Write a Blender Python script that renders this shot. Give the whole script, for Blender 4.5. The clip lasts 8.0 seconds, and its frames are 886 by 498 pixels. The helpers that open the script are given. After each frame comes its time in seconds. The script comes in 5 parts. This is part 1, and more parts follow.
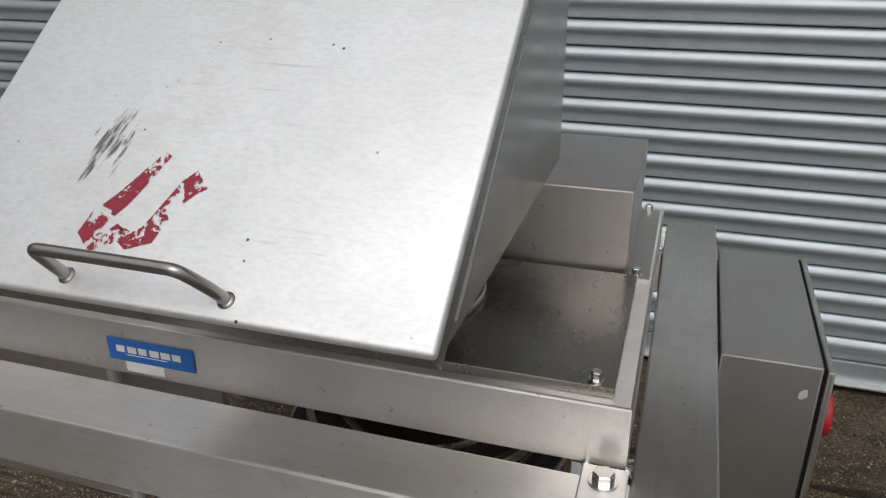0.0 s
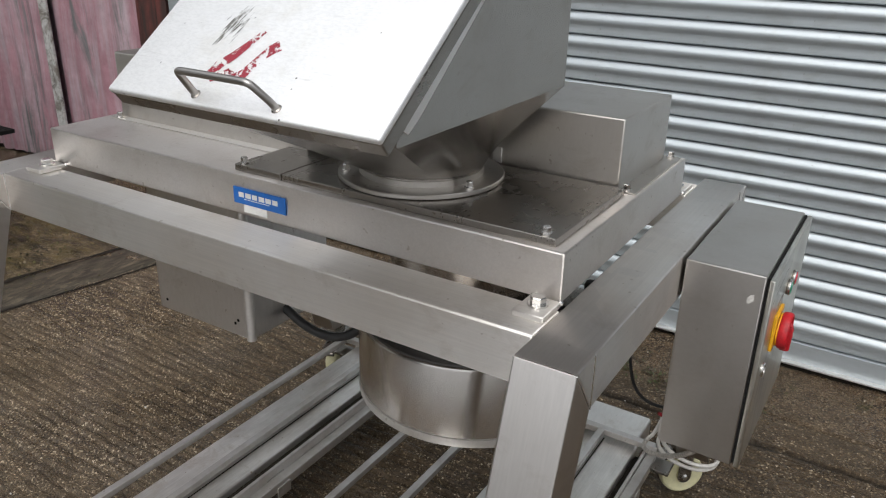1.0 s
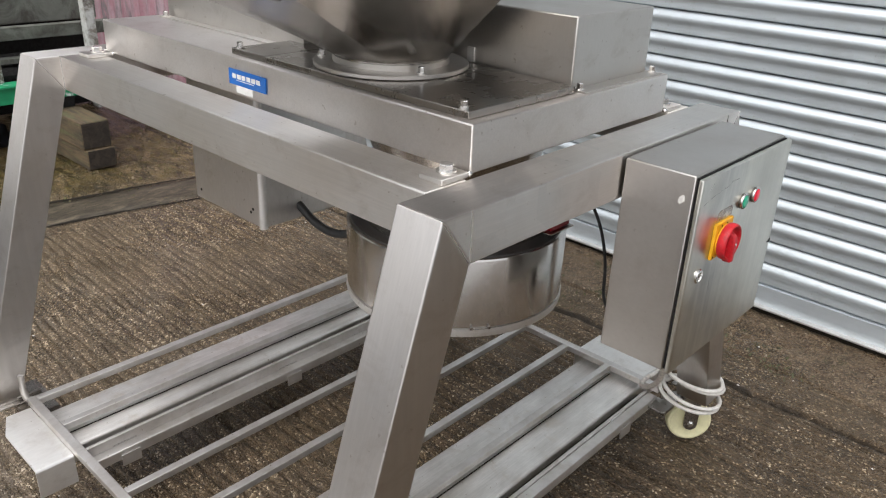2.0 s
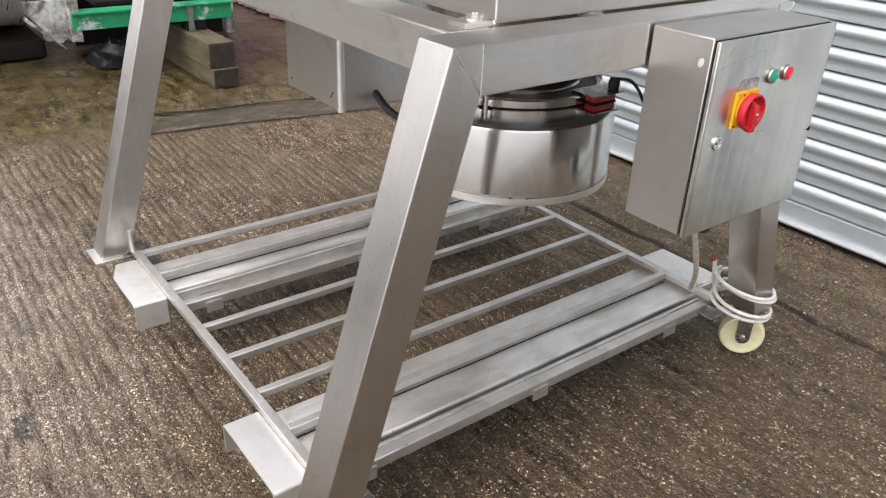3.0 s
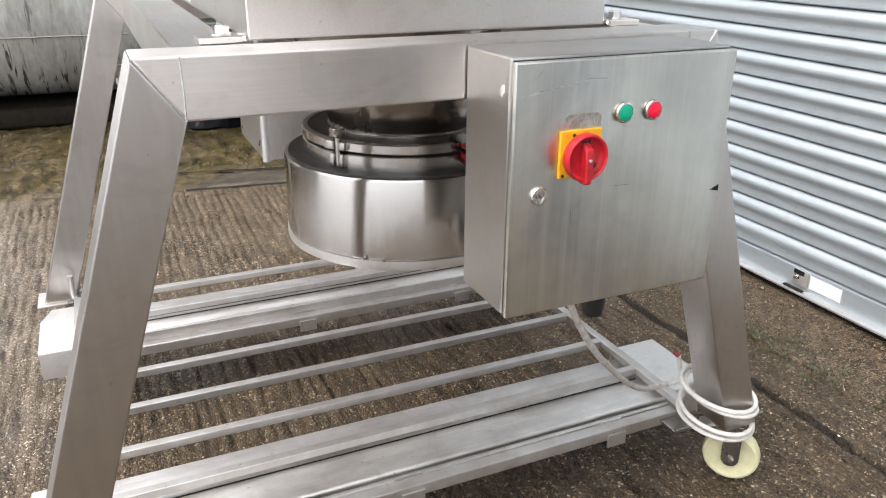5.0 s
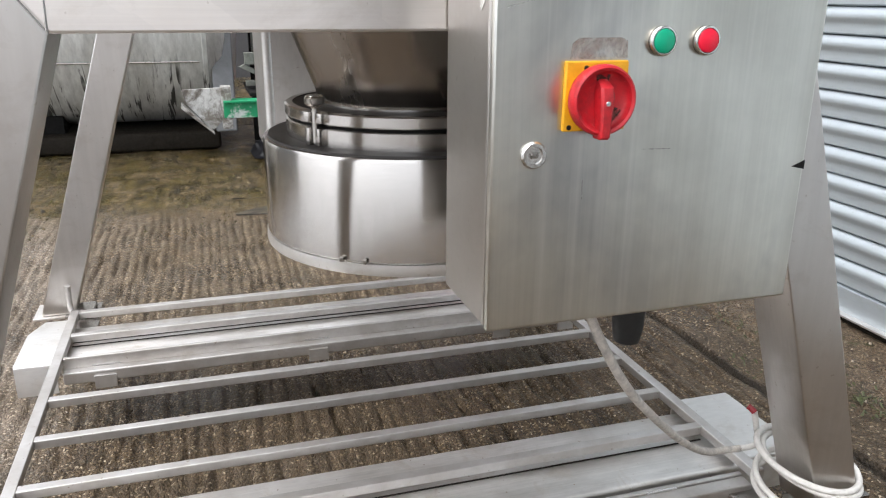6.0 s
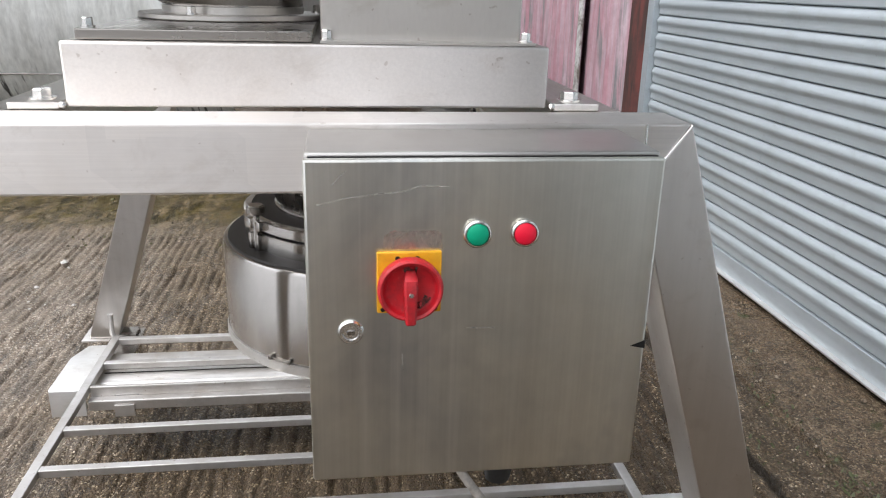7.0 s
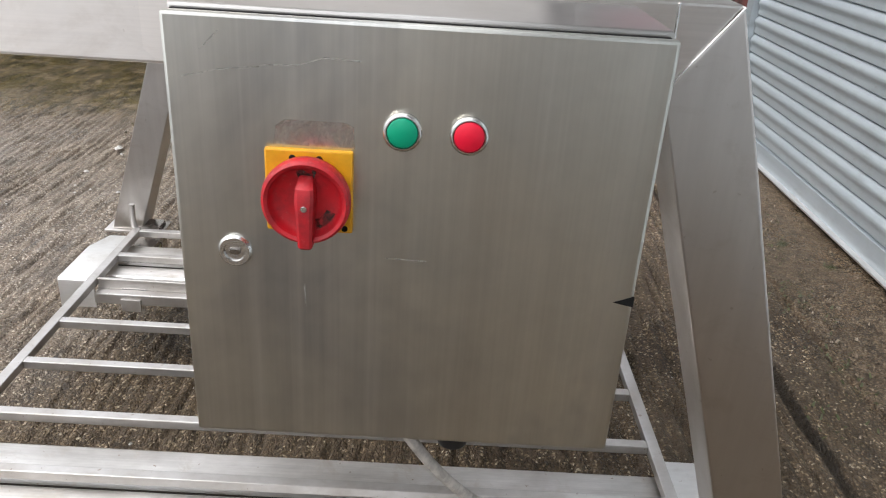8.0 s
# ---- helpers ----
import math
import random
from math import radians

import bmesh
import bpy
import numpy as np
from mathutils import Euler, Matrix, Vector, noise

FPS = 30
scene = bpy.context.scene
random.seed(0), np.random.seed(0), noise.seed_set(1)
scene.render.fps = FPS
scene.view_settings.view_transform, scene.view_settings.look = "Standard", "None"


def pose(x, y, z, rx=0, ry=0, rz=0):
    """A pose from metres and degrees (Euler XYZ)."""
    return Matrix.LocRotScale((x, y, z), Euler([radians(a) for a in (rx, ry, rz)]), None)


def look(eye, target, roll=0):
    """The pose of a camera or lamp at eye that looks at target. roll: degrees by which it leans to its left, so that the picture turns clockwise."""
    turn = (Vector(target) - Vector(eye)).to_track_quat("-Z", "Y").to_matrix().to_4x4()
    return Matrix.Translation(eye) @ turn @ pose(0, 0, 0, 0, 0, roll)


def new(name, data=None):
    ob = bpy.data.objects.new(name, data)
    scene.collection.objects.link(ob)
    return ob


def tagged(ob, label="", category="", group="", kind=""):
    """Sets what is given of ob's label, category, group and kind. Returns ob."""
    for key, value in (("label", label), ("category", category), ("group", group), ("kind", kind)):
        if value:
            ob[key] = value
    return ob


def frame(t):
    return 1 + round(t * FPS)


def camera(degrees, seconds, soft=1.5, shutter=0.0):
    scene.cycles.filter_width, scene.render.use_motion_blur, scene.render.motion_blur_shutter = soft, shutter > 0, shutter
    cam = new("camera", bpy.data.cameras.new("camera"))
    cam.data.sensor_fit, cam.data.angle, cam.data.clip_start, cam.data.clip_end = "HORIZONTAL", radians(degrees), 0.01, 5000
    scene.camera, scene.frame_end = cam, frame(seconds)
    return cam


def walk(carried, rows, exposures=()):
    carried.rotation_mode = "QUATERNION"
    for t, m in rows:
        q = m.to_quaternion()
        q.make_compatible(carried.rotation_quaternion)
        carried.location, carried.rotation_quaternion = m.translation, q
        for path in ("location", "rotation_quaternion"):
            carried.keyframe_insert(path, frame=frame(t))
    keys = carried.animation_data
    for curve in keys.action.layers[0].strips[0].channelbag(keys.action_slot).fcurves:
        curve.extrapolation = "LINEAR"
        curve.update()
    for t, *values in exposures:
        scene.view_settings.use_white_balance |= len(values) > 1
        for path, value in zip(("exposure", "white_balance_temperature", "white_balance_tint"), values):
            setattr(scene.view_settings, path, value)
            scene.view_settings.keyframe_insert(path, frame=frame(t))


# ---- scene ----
cam = camera(59.7, 8.0, 1.15)
EXPOSURES = [(0, -0.75, 6460, 10), (0.5, -0.57, 6400, 10), (1.0, -0.12, 6430, 10), (1.2, -0.01, 6430, 10), (2.3, 0.63, 6470, 12), (3.0, 0.83, 6470, 13), (4.0, 1.01, 6430, 12), (4.5, 1.05, 6400, 12), (6.0, 0.93, 6310, 11), (7.0, 0.69, 6250, 11), (8.0, 0.61, 6330, 11)]
PATH = [
    (0, (-0.079, -0.513, 1.608), (-0.637, 1.226, 0.792), -0.4),
    (0.5, (0.076, -0.652, 1.58), (-0.708, 1.012, 0.796), 0.5),
    (1, (0.279, -0.767, 1.558), (-0.689, 0.801, 0.781), 1.3),
    (1.2, (0.371, -0.763, 1.543), (-0.653, 0.77, 0.767), 1.8),
    (2.3, (0.701, -0.67, 1.41), (-0.582, 0.598, 0.547), 2.5),
    (2.5, (0.757, -0.689, 1.39), (-0.562, 0.53, 0.51), 2.6),
    (3, (0.895, -0.7, 1.319), (-0.505, 0.39, 0.396), 2.4),
    (3.5, (1.046, -0.575, 1.297), (-0.429, 0.399, 0.362), 1.9),
    (4, (1.171, -0.37, 1.313), (-0.378, 0.51, 0.403), 1.2),
    (4.5, (1.158, -0.212, 1.298), (-0.457, 0.606, 0.449), 0.9),
    (4.7, (1.115, -0.134, 1.275), (-0.53, 0.662, 0.464), 0.7),
    (5.8, (0.815, 0.132, 1.007), (-0.975, 0.758, 0.372), 0.4),
    (6, (0.823, 0.19, 1.014), (-0.991, 0.755, 0.389), 0.4),
    (6.5, (0.869, 0.342, 1.143), (-0.996, 0.717, 0.524), 0.6),
    (7, (0.883, 0.485, 1.213), (-0.99, 0.741, 0.561), 1.4),
    (7.5, (0.806, 0.572, 1.153), (-1.05, 0.717, 0.423), 2.4),
    (8, (0.698, 0.646, 1.142), (-1.107, 0.676, 0.28), 3.7),
]
walk(cam, [(t, look(eye, target, roll)) for t, eye, target, roll in PATH], EXPOSURES)

# ---- light: an overcast yard ----
world = bpy.data.worlds.new("overcast_sky")
scene.world = world
world.use_nodes = True
wn, wl = world.node_tree.nodes, world.node_tree.links
wn.clear()
sky = wn.new("ShaderNodeTexSky")
sky.sky_type = "NISHITA"
sky.sun_disc = False
sky.sun_elevation, sky.sun_rotation = radians(50), radians(166)
sky.air_density, sky.dust_density, sky.ozone_density = 1.0, 4.0, 1.0
grey = wn.new("ShaderNodeHueSaturation")
grey.inputs["Saturation"].default_value = 0.16
back = wn.new("ShaderNodeBackground")
back.inputs["Strength"].default_value = 0.15
wout = wn.new("ShaderNodeOutputWorld")
cloud = wn.new("ShaderNodeMix")
cloud.data_type = "RGBA"
cloud.inputs[0].default_value = 0.6
# an overcast sky is about three times as bright overhead as at the horizon
where, up, lift, veil = (wn.new(k) for k in ("ShaderNodeTexCoord", "ShaderNodeSeparateXYZ", "ShaderNodeMapRange", "ShaderNodeVectorMath"))
lift.inputs["From Min"].default_value, lift.inputs["From Max"].default_value = 0.0, 1.0
lift.inputs["To Min"].default_value, lift.inputs["To Max"].default_value = 0.66, 1.8
veil.operation = "SCALE"
veil.inputs[0].default_value = (7.0, 7.15, 7.4)
wl.new(where.outputs["Generated"], up.inputs["Vector"])
wl.new(up.outputs["Z"], lift.inputs["Value"])
wl.new(lift.outputs["Result"], veil.inputs["Scale"])
wl.new(veil.outputs["Vector"], cloud.inputs[7])
wl.new(sky.outputs["Color"], grey.inputs["Color"])
wl.new(grey.outputs["Color"], cloud.inputs[6])
wl.new(cloud.outputs[2], back.inputs["Color"])
wl.new(back.outputs["Background"], wout.inputs["Surface"])

sun = new("sun", bpy.data.lights.new("sun", "SUN"))
sun.data.energy, sun.data.angle, sun.data.color = 1.3, radians(40), (1.0, 0.97, 0.93)
sun.matrix_world = look((0.6, -4.0, 5.6), (-0.5, 0.5, 0.0))
scene.view_settings.exposure = 0.0


# ---- materials ----
def mat(name):
    m = bpy.data.materials.new(name)
    m.use_nodes = True
    n = m.node_tree.nodes
    return m, n, m.node_tree.links, n["Principled BSDF"]


def coords(n, l, scale=(1, 1, 1), rot=(0, 0, 0), kind="Object"):
    tc, mp = n.new("ShaderNodeTexCoord"), n.new("ShaderNodeMapping")
    mp.inputs["Scale"].default_value, mp.inputs["Rotation"].default_value = scale, rot
    l.new(tc.outputs[kind], mp.inputs["Vector"])
    return mp.outputs["Vector"]


def noise_tex(n, l, vec, scale, detail=4.0, rough=0.55, distort=0.0):
    t = n.new("ShaderNodeTexNoise")
    t.inputs["Scale"].default_value, t.inputs["Detail"].default_value = scale, detail
    t.inputs["Roughness"].default_value, t.inputs["Distortion"].default_value = rough, distort
    l.new(vec, t.inputs["Vector"])
    return t.outputs["Fac"]


def ramp(n, l, fac, *stops):
    r = n.new("ShaderNodeValToRGB")
    e = r.color_ramp.elements
    while len(e) < len(stops):
        e.new(0.5)
    for k, (p, c) in zip(e, stops):
        k.position = p
        k.color = (*c, 1) if isinstance(c, tuple) else (c, c, c, 1)
    l.new(fac, r.inputs["Fac"])
    return r.outputs["Color"]


def mix(n, l, fac, a, b, mode="MIX"):
    m = n.new("ShaderNodeMix")
    m.data_type, m.blend_type = "RGBA", mode
    for sock, v in ((m.inputs[0], fac), (m.inputs[6], a), (m.inputs[7], b)):
        if isinstance(v, (int, float)):
            sock.default_value = v if sock.type == "VALUE" else (v, v, v, 1)
        elif isinstance(v, tuple):
            sock.default_value = (*v, 1)
        else:
            l.new(v, sock)
    return m.outputs[2]


def math_node(n, l, op, a, b=0.0):
    m = n.new("ShaderNodeMath")
    m.operation = op
    for sock, v in ((m.inputs[0], a), (m.inputs[1], b)):
        if isinstance(v, (int, float)):
            sock.default_value = v
        else:
            l.new(v, sock)
    return m.outputs[0]


def bump(n, l, p, height, strength, dist):
    b = n.new("ShaderNodeBump")
    b.inputs["Strength"].default_value, b.inputs["Distance"].default_value = strength, dist
    l.new(height, b.inputs["Height"])
    l.new(b.outputs["Normal"], p.inputs["Normal"])


def around(n, l):
    """The level direction along each upright face, and x on flat ones: the way a band was brushed."""
    geo, turn, lean = n.new("ShaderNodeNewGeometry"), n.new("ShaderNodeVectorMath"), n.new("ShaderNodeVectorMath")
    turn.operation, lean.operation = "CROSS_PRODUCT", "ADD"
    turn.inputs[1].default_value, lean.inputs[1].default_value = (0, 0, 1), (0.25, 0.02, 0)
    l.new(geo.outputs["Normal"], turn.inputs[0])
    l.new(turn.outputs[0], lean.inputs[0])
    return lean.outputs[0]


def steel(name, colour, rough, grain=(6, 300, 300), mark=0.5, blotch=2.5, tint=(0.80, 0.76, 0.72), along=None, fine=0.10, aniso=0.8, metal=1.0, relief=0.08, stretch=(1, 1, 1), runs=0.0, smudge=0.35, patches=0.0):
    """Brushed stainless steel: fine grain along one axis, cloudy handling marks and faint brown film."""
    m, n, l, p = mat(name)
    g = noise_tex(n, l, coords(n, l, grain), 1.0, 3.0, 0.6)
    c = noise_tex(n, l, coords(n, l, stretch), blotch, 6.0, 0.62)
    s = noise_tex(n, l, coords(n, l, (1.0, 1.0, 0.25)), 9.0, 5.0, 0.6)
    film = ramp(n, l, c, (0.35, 0.0), (0.75, 1.0))
    col = mix(n, l, math_node(n, l, "MULTIPLY", film, mark), colour, tuple(a * b for a, b in zip(colour, tint)))
    col = mix(n, l, fine, col, ramp(n, l, g, (0.3, 0.25), (0.7, 1.0)), "MULTIPLY")
    # handling marks: torn smears and small brown spots
    k = noise_tex(n, l, coords(n, l, (1.0, 1.0, 1.6), (0.4, 0.2, 0.7)), 11.0, 8.0, 0.72, 0.5)
    col = mix(n, l, math_node(n, l, "MULTIPLY", ramp(n, l, k, (0.53, 0.0), (0.68, 1.0)), smudge), col, tuple(a * t for a, t in zip(colour, (0.62, 0.57, 0.51))))
    d = noise_tex(n, l, coords(n, l), 90.0, 2.0, 0.5)
    col = mix(n, l, math_node(n, l, "MULTIPLY", ramp(n, l, d, (0.71, 0.0), (0.75, 1.0)), smudge * 1.4), col, tuple(a * t for a, t in zip(colour, (0.45, 0.38, 0.32))))
    if runs:
        # faint upright runs and dribbles
        q = noise_tex(n, l, coords(n, l, (38, 38, 1.3)), 1.0, 4.0, 0.6)
        col = mix(n, l, math_node(n, l, "MULTIPLY", ramp(n, l, q, (0.45, 0.0), (0.72, 1.0)), runs), col, tuple(a * 0.62 for a in colour))
    if patches:
        # rectangular patches left by a hand polisher
        pv = n.new("ShaderNodeTexVoronoi")
        pv.distance = "CHEBYCHEV"
        pv.inputs["Scale"].default_value = 16.0
        l.new(coords(n, l, (1.0, 0.8, 1.0)), pv.inputs["Vector"])
        sc = n.new("ShaderNodeSeparateColor")
        l.new(pv.outputs["Color"], sc.inputs["Color"])
        col = mix(n, l, math_node(n, l, "MULTIPLY", ramp(n, l, sc.outputs[0], (0.55, 0.0), (0.60, 1.0)), math_node(n, l, "MULTIPLY", film, patches)), col, tuple(a * 0.72 for a in colour))
    l.new(col, p.inputs["Base Color"])
    p.inputs["Metallic"].default_value = metal
    r = math_node(n, l, "ADD", math_node(n, l, "MULTIPLY", s, 0.26), math_node(n, l, "MULTIPLY", g, 0.05))
    r = math_node(n, l, "ADD", r, rough - 0.155)
    l.new(r, p.inputs["Roughness"])
    if along == "around":
        l.new(around(n, l), p.inputs["Tangent"])
        p.inputs["Anisotropic"].default_value, p.inputs["Anisotropic Rotation"].default_value = aniso, 0.25
    elif along:
        t = n.new("ShaderNodeCombineXYZ")
        for k in range(3):
            t.inputs[k].default_value = along[k]
        l.new(t.outputs[0], p.inputs["Tangent"])
        p.inputs["Anisotropic"].default_value, p.inputs["Anisotropic Rotation"].default_value = aniso, 0.25
    bump(n, l, p, g, relief, 0.0005)
    return m


def paint(name, colour, rough=0.5, var=0.25, scale=18.0, bumpy=0.15, metal=0.0, spec=0.5):
    m, n, l, p = mat(name)
    v = coords(n, l)
    f = noise_tex(n, l, v, scale, 6.0, 0.65)
    dark = tuple(a * (1 - var) for a in colour)
    l.new(mix(n, l, ramp(n, l, f, (0.35, 0.0), (0.7, 1.0)), colour, dark), p.inputs["Base Color"])
    l.new(ramp(n, l, noise_tex(n, l, v, scale * 3, 3.0), (0.3, rough * 0.8), (0.7, min(1.0, rough * 1.25))), p.inputs["Roughness"])
    p.inputs["Metallic"].default_value, p.inputs["Specular IOR Level"].default_value = metal, spec
    bump(n, l, p, f, bumpy, 0.002)
    return m


STEEL = steel("brushed_stainless", (0.88, 0.85, 0.81), 0.44, (5, 260, 260), 0.6, 4.0, (0.82, 0.77, 0.71), along=(1, 0, 0), aniso=0.95, smudge=0.3)
STEEL_RAIL = steel("patch_polished_stainless", (0.84, 0.80, 0.765), 0.38, (260, 5, 260), 0.6, 4.0, (0.80, 0.76, 0.71), along=(0, 1, 0), aniso=0.9, smudge=0.3, patches=0.5)
STEEL_RACK = steel("matt_rack_steel", (0.66, 0.64, 0.62), 0.44, (120, 60, 120), 0.7, 9.0, (0.60, 0.56, 0.51), metal=0.88, smudge=0.5)
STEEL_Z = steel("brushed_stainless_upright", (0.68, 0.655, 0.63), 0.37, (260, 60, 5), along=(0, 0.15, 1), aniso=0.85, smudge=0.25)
# On plates and lid rim this dark tone stands for shade and dark reflections.
STEEL_DARK = steel("worn_shaded_stainless", (0.36, 0.34, 0.315), 0.27, (220, 5, 220), 0.7, along=(1, 0, 0), aniso=0.5)
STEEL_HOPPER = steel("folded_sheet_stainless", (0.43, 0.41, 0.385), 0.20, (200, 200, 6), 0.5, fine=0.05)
STEEL_CHUTE = steel("stained_chute_steel", (0.46, 0.435, 0.405), 0.24, (120, 120, 6), 0.8, 5.0, (0.55, 0.48, 0.42), smudge=0.4, runs=0.5)
STEEL_DRUM = steel("turned_stainless", (0.66, 0.64, 0.615), 0.21, (60, 60, 500), 0.4, fine=0.08, along="around", aniso=0.75, smudge=0.2)
STEEL_BASE = steel("brushed_stainless_band", (0.80, 0.765, 0.735), 0.40, (260, 260, 300), 0.6, 4.0, (0.80, 0.75, 0.70), along="around", aniso=0.88, smudge=0.3)
STEEL_CASE = steel("plain_enclosure_steel", (0.56, 0.54, 0.515), 0.34, (90, 90, 160), 0.6, 5.0, (0.80, 0.78, 0.75), along="around", aniso=0.2, fine=0.06, smudge=0.15)
CHROME = steel("polished_fixings", (0.75, 0.74, 0.72), 0.24, (90, 90, 90), 0.3)
GALV = steel("galvanised_slats", (0.475, 0.515, 0.535), 0.46, (2, 60, 60), 0.45, 1.6, (0.84, 0.87, 0.90), metal=0.6, relief=0.05, smudge=0.22)
BLACK = paint("black_rubber", (0.018, 0.018, 0.018), 0.55)
# Near black: shade in slots, holes and under the skid, put into colour.
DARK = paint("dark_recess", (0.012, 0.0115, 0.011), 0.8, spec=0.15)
YELLOW = paint("yellow_plastic", (0.80, 0.40, 0.012), 0.42, 0.25, 60)
GREEN = paint("green_button", (0.0, 0.36, 0.19), 0.35, 0.15, 60)
BUTTON_RED = paint("red_button", (0.85, 0.008, 0.04), 0.35, 0.15, 60)
BLUE = paint("blue_badge", (0.008, 0.13, 0.48), 0.4, 0.15, 90)
WHITE = paint("off_white_print", (0.78, 0.78, 0.75), 0.5, 0.15, 60)
CREAM = paint("cream_nylon", (0.72, 0.68, 0.42), 0.45, 0.2, 40)
CORD = paint("white_cord", (0.74, 0.71, 0.66), 0.5, 0.25, 50)


# ---- mesh helpers ----
def bm_box(x0, x1, y0, y1, z0, z1, bevel=0.0, seg=2):
    bm = bmesh.new()
    bmesh.ops.create_cube(bm, size=1.0)
    for v in bm.verts:
        v.co = Vector((x0 if v.co.x < 0 else x1, y0 if v.co.y < 0 else y1, z0 if v.co.z < 0 else z1))
    if bevel:
        bmesh.ops.bevel(bm, geom=list(bm.edges), offset=bevel, segments=seg, affect="EDGES", profile=0.5)
    return bm


def bm_prism(outline, axis, lo, hi, bevel=0.0, seg=2):
    """A flat outline pushed along an axis. The outline gives the other two axes in order x, y, z."""
    bm = bmesh.new()

    def at(a, b, c):
        return {"x": (c, a, b), "y": (a, c, b), "z": (a, b, c)}[axis]

    low = [bm.verts.new(at(a, b, lo)) for a, b in outline]
    high = [bm.verts.new(at(a, b, hi)) for a, b in outline]
    bm.faces.new(low), bm.faces.new(high[::-1])
    for i in range(len(low)):
        j = (i + 1) % len(low)
        bm.faces.new((low[j], low[i], high[i], high[j]))
    bmesh.ops.recalc_face_normals(bm, faces=list(bm.faces))
    if bevel:
        bmesh.ops.bevel(bm, geom=list(bm.edges), offset=bevel, segments=seg, affect="EDGES", profile=0.5)
    return bm


def bm_turn(profile, centre=(0, 0, 0), axis="z", steps=48):
    """A profile of (radius, height) turned round an axis; radius 0 closes the end."""
    bm = bmesh.new()
    rings = []
    for r, h in profile:
        ring = []
        for i in range(steps if r > 1e-6 else 1):
            a = 2 * math.pi * i / steps
            u, v = r * math.cos(a), r * math.sin(a)
            p = {"z": (u, v, h), "x": (h, u, v), "y": (v, h, u)}[axis]
            ring.append(bm.verts.new(Vector(p) + Vector(centre)))
        rings.append(ring)
    for a, b in zip(rings, rings[1:]):
        for i in range(steps):
            j = (i + 1) % steps
            if len(a) == 1 and len(b) > 1:
                bm.faces.new((a[0], b[i], b[j]))
            elif len(b) == 1 and len(a) > 1:
                bm.faces.new((a[i], a[j], b[0]))
            elif len(a) > 1:
                bm.faces.new((a[i], a[j], b[j], b[i]))
    bmesh.ops.recalc_face_normals(bm, faces=list(bm.faces))
    return bm


def bm_tube(points, radius, steps=10, smooth=4):
    """A round bar along a smoothed line of points."""
    pts = [Vector(p) for p in points]
    for _ in range(smooth):
        new_pts = [pts[0]]
        for a, b in zip(pts, pts[1:]):
            new_pts += [a.lerp(b, 0.25), a.lerp(b, 0.75)]
        pts = new_pts + [pts[-1]]
        if len(pts) > 260:
            break
    bm = bmesh.new()
    rings = []
    side = None
    for i, p in enumerate(pts):
        ahead = (pts[min(i + 1, len(pts) - 1)] - pts[max(i - 1, 0)]).normalized()
        if side is None:
            side = ahead.orthogonal().normalized()
        side = (side - ahead * side.dot(ahead)).normalized()
        up = ahead.cross(side)
        rings.append([bm.verts.new(p + radius * (side * math.cos(2 * math.pi * k / steps) + up * math.sin(2 * math.pi * k / steps))) for k in range(steps)])
    for a, b in zip(rings, rings[1:]):
        for k in range(steps):
            bm.faces.new((a[k], a[(k + 1) % steps], b[(k + 1) % steps], b[k]))
    bm.faces.new(rings[0][::-1]), bm.faces.new(rings[-1])
    bmesh.ops.recalc_face_normals(bm, faces=list(bm.faces))
    return bm


def join(*parts):
    out = bmesh.new()
    for b in parts:
        me = bpy.data.meshes.new("tmp")
        b.to_mesh(me)
        b.free()
        out.from_mesh(me)
        bpy.data.meshes.remove(me)
    return out


def mesh_of(name, bm, material, smooth=22):
    me = bpy.data.meshes.new(name)
    bm.to_mesh(me)
    bm.free()
    me.materials.append(material)
    if smooth:
        me.shade_smooth()
        me.set_sharp_from_angle(angle=radians(smooth))
    return me


def thing(name, label, category, base, group="", kind=""):
    ob = new(name)
    ob.location = base
    ob.empty_display_size = 0.1
    return tagged(ob, label, category, group, kind)


def hang(ob, parent):
    ob.parent = parent
    if parent.data is None:
        ob.matrix_parent_inverse = Matrix.Translation(parent.location).inverted()
    return ob


def part(name, bm, material, parent, label="", smooth=22):
    ob = hang(new(name, mesh_of(name, bm, material, smooth)), parent)
    return tagged(ob, label) if label else ob


def again(name, me, place, parent, turn=None):
    """One more object on a mesh that others use too."""
    ob = new(name, me)
    ob.location = place
    if turn:
        ob.rotation_euler = turn
    return hang(ob, parent)


def solo(name, bm, material, label, category, kind="", smooth=22):
    return tagged(new(name, mesh_of(name, bm, material, smooth)), label, category, kind=kind)


def hexagon(r, h):
    """A hexagon bolt head on a washer, its base at the origin."""
    return join(bm_turn([(0, 0), (r * 1.35, 0), (r * 1.35, h * 0.22), (0, h * 0.22)], steps=20),
                bm_turn([(r, h * 0.2), (r, h * 0.9), (r * 0.88, h), (0, h)], steps=6))


